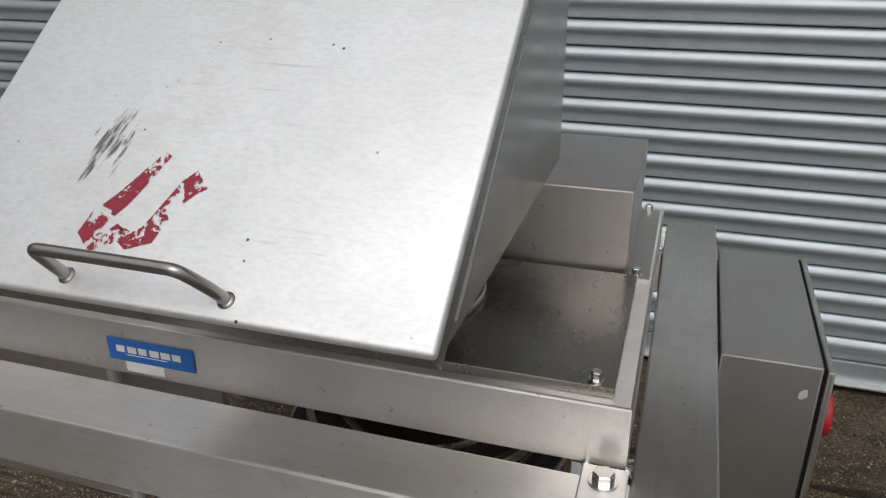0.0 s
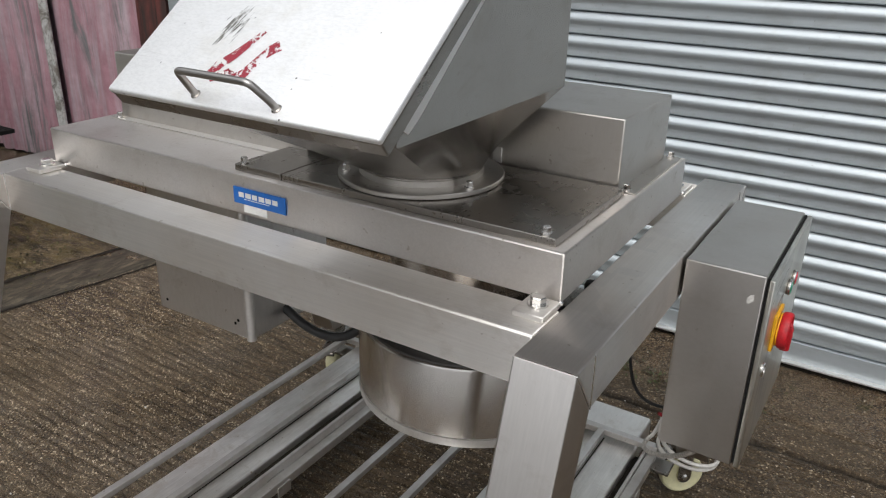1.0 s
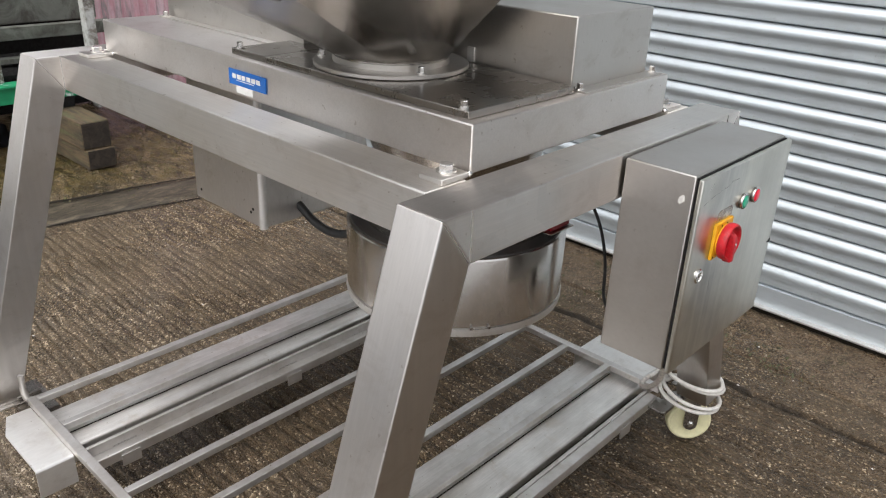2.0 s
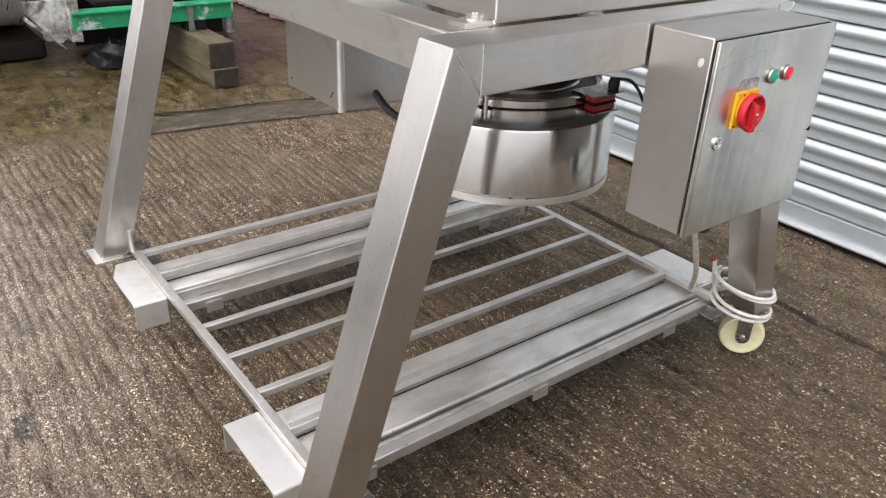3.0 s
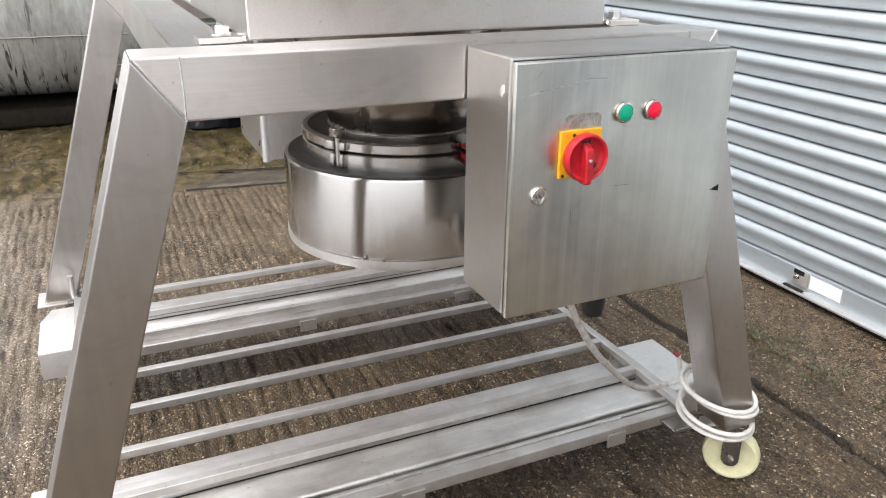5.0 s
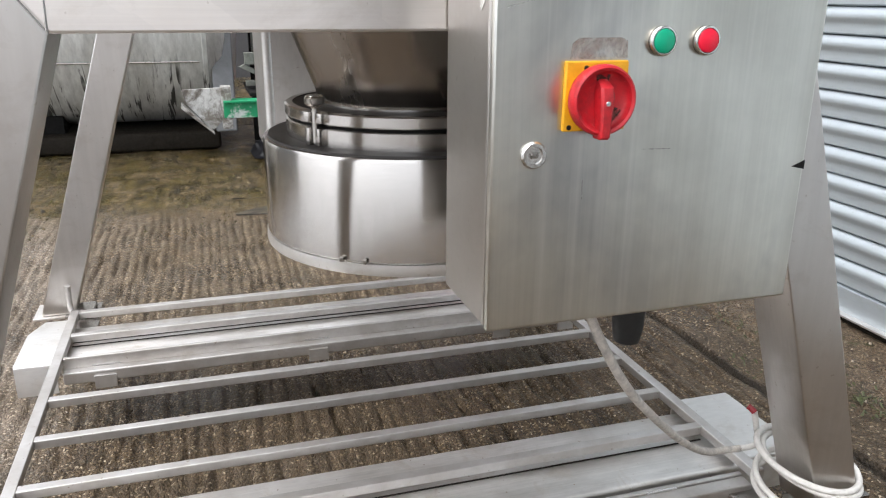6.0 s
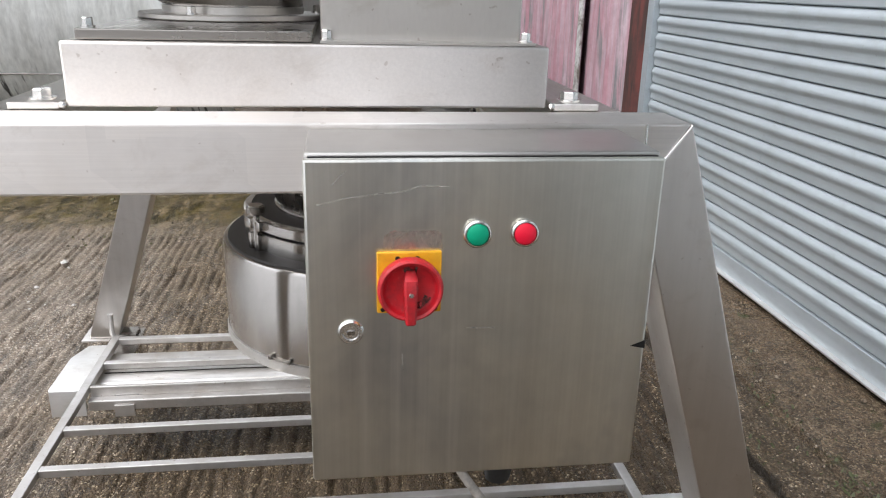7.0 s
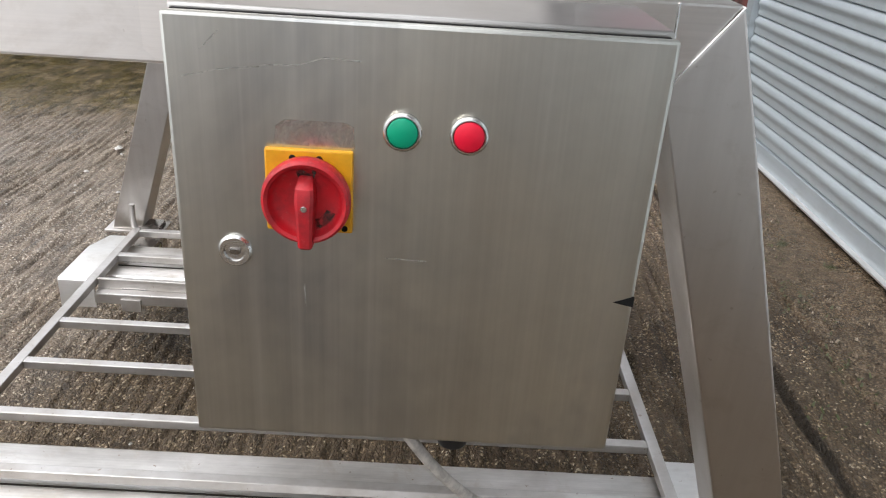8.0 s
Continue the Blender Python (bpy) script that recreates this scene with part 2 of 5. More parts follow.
def worn(name, base, flake, scale=9.0, lo=0.45, hi=0.55, rough=0.6, streak=(1, 1, 1), third=None, metal=0.0):
    """Paint with patches of a second colour in torn shapes, and fine grime."""
    m, n, l, p = mat(name)
    v = coords(n, l, streak)
    f = noise_tex(n, l, v, scale, 9.0, 0.68, 0.6)
    col = mix(n, l, ramp(n, l, f, (lo, 0.0), (hi, 1.0)), base, flake)
    if third:
        g = noise_tex(n, l, coords(n, l, streak, (0.3, 0.2, 0.5)), scale * 0.6, 9.0, 0.7, 0.8)
        col = mix(n, l, ramp(n, l, g, (0.52, 0.0), (0.62, 1.0)), col, third)
    grime = noise_tex(n, l, coords(n, l), scale * 4, 6.0, 0.7)
    col = mix(n, l, 0.5, col, ramp(n, l, grime, (0.3, 0.45), (0.65, 1.0)), "MULTIPLY")
    l.new(col, p.inputs["Base Color"])
    p.inputs["Roughness"].default_value, p.inputs["Metallic"].default_value = rough, metal
    bump(n, l, p, f, 0.5, 0.003)
    return m


def flakes(name, colour, scale, lo, hi, streak=(1, 1, 1), rot=(0, 0, 0)):
    """Thin paint or rubbed dirt that has come away in places."""
    m, n, l, p = mat(name)
    f = noise_tex(n, l, coords(n, l, streak, rot), scale, 8.0, 0.72, 0.4)
    clear = n.new("ShaderNodeBsdfTransparent")
    both = n.new("ShaderNodeMixShader")
    l.new(ramp(n, l, f, (lo, 0.0), (hi, 1.0)), both.inputs["Fac"])
    l.new(clear.outputs[0], both.inputs[1])
    l.new(p.outputs[0], both.inputs[2])
    l.new(both.outputs[0], n["Material Output"].inputs["Surface"])
    p.inputs["Base Color"].default_value, p.inputs["Roughness"].default_value = (*colour, 1), 0.6
    return m


def flaked_red():
    """Old marker paint come away in large flakes and fine crumbs."""
    m, n, l, p = mat("flaked_red_paint")
    big = noise_tex(n, l, coords(n, l, (1.0, 0.7, 0.7), (0, 0, 0.7)), 55.0, 3.0, 0.6, 0.5)
    crumb = noise_tex(n, l, coords(n, l), 240.0, 5.0, 0.75)
    f = math_node(n, l, "ADD", math_node(n, l, "MULTIPLY", big, 0.62), math_node(n, l, "MULTIPLY", crumb, 0.38))
    clear, both = n.new("ShaderNodeBsdfTransparent"), n.new("ShaderNodeMixShader")
    l.new(ramp(n, l, f, (0.466, 0.0), (0.476, 1.0)), both.inputs["Fac"])
    l.new(clear.outputs[0], both.inputs[1])
    l.new(p.outputs[0], both.inputs[2])
    l.new(both.outputs[0], n["Material Output"].inputs["Surface"])
    l.new(mix(n, l, crumb, (0.22, 0.012, 0.028), (0.34, 0.026, 0.045)), p.inputs["Base Color"])
    p.inputs["Roughness"].default_value = 0.6
    return m


FLAKED_RED = flaked_red()
SCUFF = flakes("rubbed_dirt", (0.17, 0.162, 0.145), 60.0, 0.43, 0.60, (2.6, 0.6, 0.6), (0, 0, -0.25))
STEEL_SHELF = steel("dirty_shelf_steel", (0.89, 0.865, 0.835), 0.40, (300, 6, 300), 0.9, 6.0, (0.46, 0.44, 0.41), fine=0.16, stretch=(1.6, 0.6, 1.0), smudge=0.7, metal=0.9)
STEEL_PLATE = steel("pale_plate_steel", (0.80, 0.79, 0.77), 0.46, (120, 30, 120), 0.5, 6.0, metal=0.92)
RUST = worn("rusty_red_paint", (0.115, 0.028, 0.022), (0.035, 0.018, 0.014), 5.0, 0.4, 0.6, 0.75, (3, 3, 0.4))
PINK = worn("flaking_pink_paint", (0.40, 0.215, 0.25), (0.46, 0.36, 0.39), 2.6, 0.42, 0.62, 0.7, (4.0, 4.0, 0.45), (0.17, 0.175, 0.175))
PALE = worn("weathered_white_paint", (0.56, 0.56, 0.54), (0.22, 0.20, 0.17), 11.0, 0.46, 0.60, 0.6, third=(0.10, 0.085, 0.07))


def tank_steel():
    """Grey weathered steel with grime in upright bands and thin black drips."""
    m, n, l, p = mat("streaked_tank_steel")
    band = noise_tex(n, l, coords(n, l, (0.5, 3.0, 0.5)), 2.0, 8.0, 0.65)
    fine = noise_tex(n, l, coords(n, l, (1.0, 3.0, 1.0)), 9.0, 8.0, 0.7)
    drip = noise_tex(n, l, coords(n, l, (2.4, 34.0, 2.4)), 1.0, 4.0, 0.6, 0.5)
    gate = noise_tex(n, l, coords(n, l, (0.7, 3.0, 0.7), (0.2, 0.4, 0.1)), 2.6, 4.0, 0.6)
    geo, sep = n.new("ShaderNodeNewGeometry"), n.new("ShaderNodeSeparateXYZ")
    l.new(geo.outputs["Position"], sep.inputs["Vector"])
    # the runs gather towards the belly, below the weld seam
    gate = math_node(n, l, "ADD", gate, math_node(n, l, "MULTIPLY", sep.outputs["Z"], -0.45))
    col = mix(n, l, ramp(n, l, band, (0.35, 0.0), (0.68, 1.0)), (0.80, 0.81, 0.79), (0.54, 0.54, 0.51))
    col = mix(n, l, 0.6, col, ramp(n, l, fine, (0.30, 0.45), (0.62, 1.0)), "MULTIPLY")
    col = mix(n, l, math_node(n, l, "MULTIPLY", ramp(n, l, drip, (0.56, 0.0), (0.60, 1.0)), ramp(n, l, gate, (0.18, 0.0), (0.32, 0.95))), col, (0.018, 0.017, 0.015))
    l.new(col, p.inputs["Base Color"])
    p.inputs["Roughness"].default_value, p.inputs["Metallic"].default_value = 0.5, 0.1
    bump(n, l, p, fine, 0.3, 0.002)
    return m


TANK = tank_steel()
FLAKED_GREEN = worn("flaking_green_paint", (0.012, 0.30, 0.125), (0.60, 0.64, 0.62), 4.0, 0.55, 0.60, 0.5)
GREYGREEN = worn("grey_green_paint", (0.17, 0.18, 0.155), (0.07, 0.068, 0.055), 5.0, 0.45, 0.6)
GREYSTEEL = worn("grey_column_paint", (0.26, 0.27, 0.285), (0.20, 0.205, 0.21), 3.0, 0.4, 0.7, 0.45)
TIMBER = worn("weathered_timber", (0.135, 0.092, 0.050), (0.050, 0.040, 0.026), 7.0, 0.4, 0.62, 0.8, (0.5, 5, 5), (0.10, 0.098, 0.045))

# strokes on the lid: across and up the slope from its lower edge
MARK_A = [(-0.030, 0.136), (-0.044, 0.106), (-0.053, 0.088), (-0.066, 0.070), (-0.069, 0.057), (-0.060, 0.048), (-0.048, 0.054), (-0.042, 0.064)]
MARK_B = [(-0.044, 0.060), (-0.030, 0.053), (-0.016, 0.060), (-0.012, 0.074), (-0.006, 0.091), (0.002, 0.106), (0.011, 0.115)]
SMUDGE = (-0.091, 0.143)


def lid_steel():
    """Dull pale steel: clouded, with fine curved scratches, a yellowish film and pepper specks."""
    m, n, l, p = mat("scuffed_pale_stainless")
    v = coords(n, l)
    cloud_f = noise_tex(n, l, v, 7.0, 7.0, 0.62)
    fine = noise_tex(n, l, coords(n, l, (120, 260, 260), (0.0, 0.0, 0.25)), 1.0, 6.0, 0.75)
    scr = noise_tex(n, l, coords(n, l, (9, 170, 170), (0.0, 0.10, 0.16)), 1.0, 3.0, 0.6, 0.9)
    where = noise_tex(n, l, v, 4.5, 3.0)
    film = noise_tex(n, l, coords(n, l, (1, 1, 1), (0.5, 0.2, 0.1)), 5.0, 6.0, 0.65)
    speck = n.new("ShaderNodeTexVoronoi")
    speck.inputs["Scale"].default_value = 70.0
    l.new(v, speck.inputs["Vector"])
    col = mix(n, l, ramp(n, l, cloud_f, (0.35, 0.0), (0.70, 1.0)), (0.90, 0.90, 0.895), (0.82, 0.823, 0.82))
    col = mix(n, l, ramp(n, l, film, (0.55, 0.0), (0.78, 0.55)), col, (0.66, 0.63, 0.54))
    col = mix(n, l, 0.12, col, ramp(n, l, fine, (0.38, 0.35), (0.56, 1.0)), "MULTIPLY")
    lines = math_node(n, l, "MULTIPLY", ramp(n, l, scr, (0.62, 0.0), (0.70, 1.0)), ramp(n, l, where, (0.54, 0.0), (0.72, 0.40)))
    col = mix(n, l, lines, col, (0.42, 0.40, 0.36))
    dots = math_node(n, l, "MULTIPLY", ramp(n, l, speck.outputs["Distance"], (0.07, 1.0), (0.12, 0.0)), ramp(n, l, noise_tex(n, l, v, 23.0, 2.0), (0.62, 0.0), (0.66, 1.0)))
    col = mix(n, l, dots, col, (0.10, 0.09, 0.08))
    l.new(col, p.inputs["Base Color"])
    p.inputs["Metallic"].default_value = 0.85
    l.new(ramp(n, l, cloud_f, (0.3, 0.47), (0.7, 0.60)), p.inputs["Roughness"])
    bump(n, l, p, fine, 0.05, 0.0005)
    return m


STEEL_LID = lid_steel()


def door_steel():
    """Satin steel door: soft clouds, thin pale upright runs and a bluish handled film."""
    m, n, l, p = mat("satin_door_steel")
    v = coords(n, l)
    cloud_f = noise_tex(n, l, v, 6.0, 5.0, 0.6)
    film = noise_tex(n, l, coords(n, l, (1, 1, 0.7), (0.3, 0.1, 0.6)), 4.2, 5.0, 0.6, 0.3)
    pale = noise_tex(n, l, coords(n, l, (58, 58, 0.9)), 1.0, 4.0, 0.55)
    dull = noise_tex(n, l, coords(n, l, (11, 11, 0.7), (0, 0, 0.8)), 1.0, 3.0, 0.5)
    grain = noise_tex(n, l, coords(n, l, (260, 260, 5)), 1.0, 3.0, 0.6)
    col = mix(n, l, ramp(n, l, cloud_f, (0.32, 0.0), (0.70, 1.0)), (0.80, 0.79, 0.725), (0.60, 0.595, 0.545))
    col = mix(n, l, ramp(n, l, film, (0.48, 0.0), (0.66, 0.8)), col, (0.40, 0.405, 0.41))
    col = mix(n, l, ramp(n, l, dull, (0.42, 0.0), (0.68, 0.45)), col, (0.45, 0.43, 0.385))
    col = mix(n, l, ramp(n, l, pale, (0.52, 0.0), (0.74, 0.42)), col, (0.80, 0.78, 0.735))
    col = mix(n, l, 0.10, col, ramp(n, l, grain, (0.3, 0.3), (0.7, 1.0)), "MULTIPLY")
    l.new(col, p.inputs["Base Color"])
    p.inputs["Metallic"].default_value = 1.0
    rough_in = math_node(n, l, "ADD", math_node(n, l, "MULTIPLY", cloud_f, 0.20), math_node(n, l, "ADD", math_node(n, l, "MULTIPLY", film, 0.12), 0.17))
    l.new(rough_in, p.inputs["Roughness"])
    t = n.new("ShaderNodeCombineXYZ")
    t.inputs[2].default_value = 1.0
    l.new(t.outputs[0], p.inputs["Tangent"])
    p.inputs["Anisotropic"].default_value, p.inputs["Anisotropic Rotation"].default_value = 0.3, 0.25
    dent = noise_tex(n, l, v, 9.0, 2.0, 0.5)
    bump(n, l, p, math_node(n, l, "ADD", math_node(n, l, "MULTIPLY", dent, 1.0), math_node(n, l, "MULTIPLY", grain, 0.01)), 0.03, 0.004)
    return m


STEEL_DOOR = door_steel()


def dusty_red():
    """Red plastic rubbed pale on the rim and caked with dark dust in the hollow."""
    m, n, l, p = mat("dusty_red_plastic")
    v = coords(n, l)
    f = noise_tex(n, l, v, 70.0, 6.0, 0.7)
    g = noise_tex(n, l, v, 190.0, 4.0, 0.7)
    col = mix(n, l, ramp(n, l, f, (0.42, 0.0), (0.66, 0.75)), (0.50, 0.010, 0.018), (0.24, 0.012, 0.016))
    col = mix(n, l, ramp(n, l, g, (0.60, 0.0), (0.72, 0.5)), col, (0.46, 0.15, 0.13))
    l.new(col, p.inputs["Base Color"])
    l.new(ramp(n, l, f, (0.3, 0.34), (0.7, 0.62)), p.inputs["Roughness"])
    bump(n, l, p, g, 0.2, 0.001)
    return m


DUSTY_RED = dusty_red()
DUST = flakes("dark_dust", (0.05, 0.035, 0.028), 120.0, 0.46, 0.62)
RUBBED = flakes("rubbed_pale_dirt", (0.30, 0.235, 0.20), 60.0, 0.42, 1.05)
SCRATCH = flakes("fine_scratch", (0.46, 0.44, 0.40), 60.0, 0.44, 0.70)
# Dark reflection in the drum top's recess, put into the ring's colour.
RING_DARK = steel("dark_ring_metal", (0.055, 0.05, 0.047), 0.5, (80, 80, 80), 0.6, metal=0.2)
SWITCH_RED = paint("dark_red_plastic", (0.30, 0.008, 0.015), 0.3, 0.35, 60)
FILL = worn("trench_fill_cement", (0.085, 0.070, 0.047), (0.030, 0.024, 0.016), 22.0, 0.40, 0.60, 0.5, (2.0, 0.6, 1.0), (0.15, 0.12, 0.08))
OIL = flakes("oily_film", (0.022, 0.021, 0.030), 45.0, 0.36, 0.66)
# wet soil; also stands for shade in rack grooves, under tank and shutter
SOIL_SHADE = paint("wet_soil_and_shade", (0.020, 0.016, 0.011), 0.7, 0.5, 25.0, 1.0, spec=0.2)
FLAKE = paint("pale_litter", (0.62, 0.60, 0.56), 0.7, 0.3, 30.0)
WEED = paint("weed_green", (0.058, 0.066, 0.018), 0.6, 0.4, 40.0)
CLADDING = paint("dark_grey_cladding", (0.10, 0.102, 0.105), 0.6, 0.3, 2.0)


def grit_stones(name, *tones):
    """Small stones, each of its own tone."""
    m, n, l, p = mat(name)
    geo = n.new("ShaderNodeNewGeometry")
    l.new(ramp(n, l, geo.outputs["Random Per Island"], *tones), p.inputs["Base Color"])
    p.inputs["Roughness"].default_value = 0.55
    return m


GRIT = grit_stones("brown_grit", (0.0, (0.035, 0.025, 0.016)), (0.55, (0.13, 0.095, 0.06)), (0.9, (0.26, 0.20, 0.14)), (1.0, (0.45, 0.40, 0.33)))
CLOD = grit_stones("moss_clod", (0.0, (0.022, 0.017, 0.009)), (0.45, (0.055, 0.043, 0.016)), (0.75, (0.090, 0.085, 0.026)), (0.90, (0.15, 0.115, 0.06)), (1.0, (0.22, 0.175, 0.11)))
END_GRAIN = worn("wet_end_grain", (0.045, 0.032, 0.022), (0.018, 0.013, 0.009), 22.0, 0.4, 0.6, 0.8)
STEEL_SHEET = steel("dull_sheet_steel", (0.74, 0.725, 0.71), 0.42, (120, 120, 40), 0.6, 3.0)
CORD_DIRTY = paint("dirty_cord", (0.62, 0.57, 0.51), 0.6, 0.5, 90)
HANDLE = steel("dull_handle_bar", (0.40, 0.385, 0.37), 0.30, (60, 90, 90), 0.6, 20.0)
SHEET = paint("black_plastic_sheet", (0.008, 0.008, 0.010), 0.42, 0.3, 12.0, 0.4, spec=0.25)
STEEL_COVER = steel("satin_cover_steel", (0.61, 0.59, 0.56), 0.38, (200, 200, 60), 0.5, fine=0.06)

# ---- the stand ----
TOP, TUBE, DEEP, LONG = 1.059, 0.088, 0.907, 1.40
SLOPE = 0.3083
SEAM = 0.058
stand = thing("machine_stand", "brushed stainless steel stand with splayed legs and barred lower rack", "stand", (-0.7, 0.45, 0.0))


def leg_outline(back, x):
    zb = 0.2155 if back else (0.2005 if x > -1.0 else 0.1888)
    pts = [(0.0, TOP), (0.059, TOP - 0.082), (0.059 - SLOPE * (TOP - 0.082 - zb), zb), (-SLOPE * (TOP - zb), zb)]
    return [(DEEP - y if back else y, z) for y, z in pts]


for x0 in (-TUBE, -LONG):
    for back in (False, True):
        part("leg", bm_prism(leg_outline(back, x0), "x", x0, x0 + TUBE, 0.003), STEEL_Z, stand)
        # weld along the mitre
        y0, y1 = (0.0, 0.059) if not back else (DEEP, DEEP - 0.059)
        for xs in (x0 + 0.0005, x0 + TUBE - 0.0005):
            part("weld", bm_tube([(xs, y0, TOP - 0.002), (xs, (y0 + y1) / 2, TOP - 0.041), (xs, y1, TOP - 0.082)], 0.0009, 6, 1), CHROME, stand)
    rail = [(0.0005, TOP), (DEEP - 0.0005, TOP), (DEEP - 0.059, TOP - 0.082), (0.059, TOP - 0.082)]
    part("end_rail", bm_prism(rail, "x", x0, x0 + TUBE, 0.003), STEEL_RAIL, stand)
for x0 in (-TUBE, -LONG):
    for y in (SEAM, DEEP - SEAM):
        for xs in (x0 + 0.0003, x0 + TUBE - 0.0003):
            part("weld", bm_tube([(xs, y, TOP - 0.001), (xs, y + 0.001, TOP - 0.04), (xs, y, TOP - 0.081)], 0.0015, 6, 1), CHROME, stand)
for y0 in (0.057, DEEP - 0.057 - TUBE):
    part("long_rail", bm_box(-LONG + TUBE, -TUBE, y0, y0 + TUBE, TOP - 0.082, TOP, 0.003), STEEL, stand)

# fork pockets under the rack: folded trays with a raised lip, a ledge with hanging tabs, and open-ended sleeves
def sleeve(x0, x1, y0, y1, z0, z1, t=0.004):
    """An upturned channel, open at both ends, with rounded folds."""
    r = 0.009
    arc = [(math.sin(k * math.pi / 8), math.cos(k * math.pi / 8)) for k in range(5)]
    outer = [(x1 - r + r * u, z1 - r + r * w) for u, w in arc]
    inner = [(x1 - r + (r - t) * u, z1 - r + (r - t) * w) for u, w in arc]
    mid = x0 + x1
    loop = [(mid - x, z) for x, z in outer[::-1]] + outer + [(x1, z0), (x1 - t, z0)] + inner[::-1] + [(mid - x, z) for x, z in inner] + [(x0 + t, z0), (x0, z0)]
    return bm_prism(loop, "y", y0, y1)


for x0, x1, f0, f1, b0, b1 in ((-1.210, -0.988, -1.250, -0.985, -1.222, -0.985), (-0.395, -0.190, -0.408, -0.158, -0.428, -0.200)):
    edge_x, lip_z = (x1 - 0.040, 0.2170) if x0 < -1.0 else (x1 - 0.003, 0.1945)
    ch = part("fork_pocket", bm_box(x0, edge_x, -0.187, 1.092, 0.140, 0.189, 0.008, 4), STEEL_SHELF, stand, "folded stainless fork pocket smeared with dirt")
    front = sleeve(f0, f1, -0.275 if x0 < -1.0 else -0.268, -0.1875, 0.120, 0.199)
    if x0 < -1.0:
        # one corner of the far sleeve is cut off slantwise
        bmesh.ops.bisect_plane(front, geom=list(front.verts) + list(front.edges) + list(front.faces), plane_co=(-1.168, -0.275, 0), plane_no=(-0.38, -1.0, 0), clear_outer=True)
        bmesh.ops.holes_fill(front, edges=[e for e in front.edges if e.is_boundary])
    part("end_sleeve", front, STEEL_PLATE, ch, "pale open-ended steel sleeve")
    part("end_sleeve", sleeve(b0, b1, 1.0925, 1.222 if x0 > -1.0 else 1.140, 0.120, 0.199), STEEL_PLATE, ch, "pale open-ended steel sleeve")
    part("lip", bm_box(x1 + 0.018, x1 + 0.028, -0.1645, 1.0675, 0.150, lip_z, 0.002), STEEL_RACK, ch)
    part("ledge", bm_box(x1 + 0.0283, x1 + 0.056, -0.1645, 1.0675, 0.164, 0.1915, 0.003), STEEL_RACK, ch)
    # Dark strips put the shade of the rack's grooves into colour.
    part("gutter", bm_box(edge_x + 0.0002, x1 + 0.0178, -0.1645, 1.0675, 0.150, 0.166), SOIL_SHADE, ch, "dark strip for the shade in the gutter")
    part("shade_seam", bm_box(x1 - 0.1275, x1 - 0.1205, -0.1640, 1.0670, 0.1892, 0.1912), SOIL_SHADE, ch, "dark strip for the shade along the rung")
    part("shade_seam", bm_box(x1 - 0.0998, x1 - 0.0970, -0.1640, 1.0670, 0.1892, 0.1910), SOIL_SHADE, ch, "dark strip for the shade along the rung")
    for y in (-0.075, 0.415, 0.90):
        part("foot_tab", bm_box(x1 + 0.0563, x1 + 0.061, y - 0.024, y + 0.024, 0.148, 0.180, 0.001), STEEL_RACK, ch)
        part("weld", bm_tube([(x1 + 0.029, y - 0.03, 0.1925), (x1 + 0.0285, y, 0.1935), (x1 + 0.029, y + 0.03, 0.1925)], 0.0024, 6, 1), CHROME, ch)

# barred rack
for y0 in (-0.187, 1.068):
    part("rack_bar", bm_box(-1.262, -0.134, y0, y0 + 0.022, 0.1992, 0.2175, 0.002), STEEL_RACK, stand)
rung = mesh_of("rung", bm_box(-0.010, 0.010, -0.1648, 1.0678, -0.0095, 0.0085, 0.002), STEEL_RACK)
for x in (-1.250, -1.098, -0.768, -0.610, -0.448, -0.300):
    again("rung", rung, (x, 0, 0.209), stand)
part("rack_bracket", bm_tube([(-1.268, -0.176, 0.206), (-1.268, -0.186, 0.214), (-1.268, -0.189, 0.240), (-1.268, -0.187, 0.285)], 0.0080, 10, 2), STEEL_RACK, stand, "bent steel rod at the corner of the rack", 60)
part("foot_flange", bm_box(-0.090, 0.004, -0.265, -0.170, 0.1925, 0.2003, 0.003), STEEL_PLATE, stand, "welded flange at the foot of the leg")
part("foot_bracket", join(bm_box(-0.100, -0.050, -0.306, -0.266, 0.164, 0.170, 0.002), bm_box(-0.100, -0.050, -0.272, -0.266, 0.170, 0.1925, 0.002)), STEEL_PLATE, stand)
part("foot_plate", bm_box(-LONG - 0.005, -LONG + 0.100, -0.288, -0.195, 0.1815, 0.1885, 0.002), STEEL_SHELF, stand)
for xa, xb in ((-0.166, -0.085), (-1.316, -1.210)):
    for y in (-0.150, 1.05):
        part("bracing", bm_box(xa, xb, y - 0.03, y + 0.03, 0.172, 0.181, 0.002), STEEL_DARK, stand)


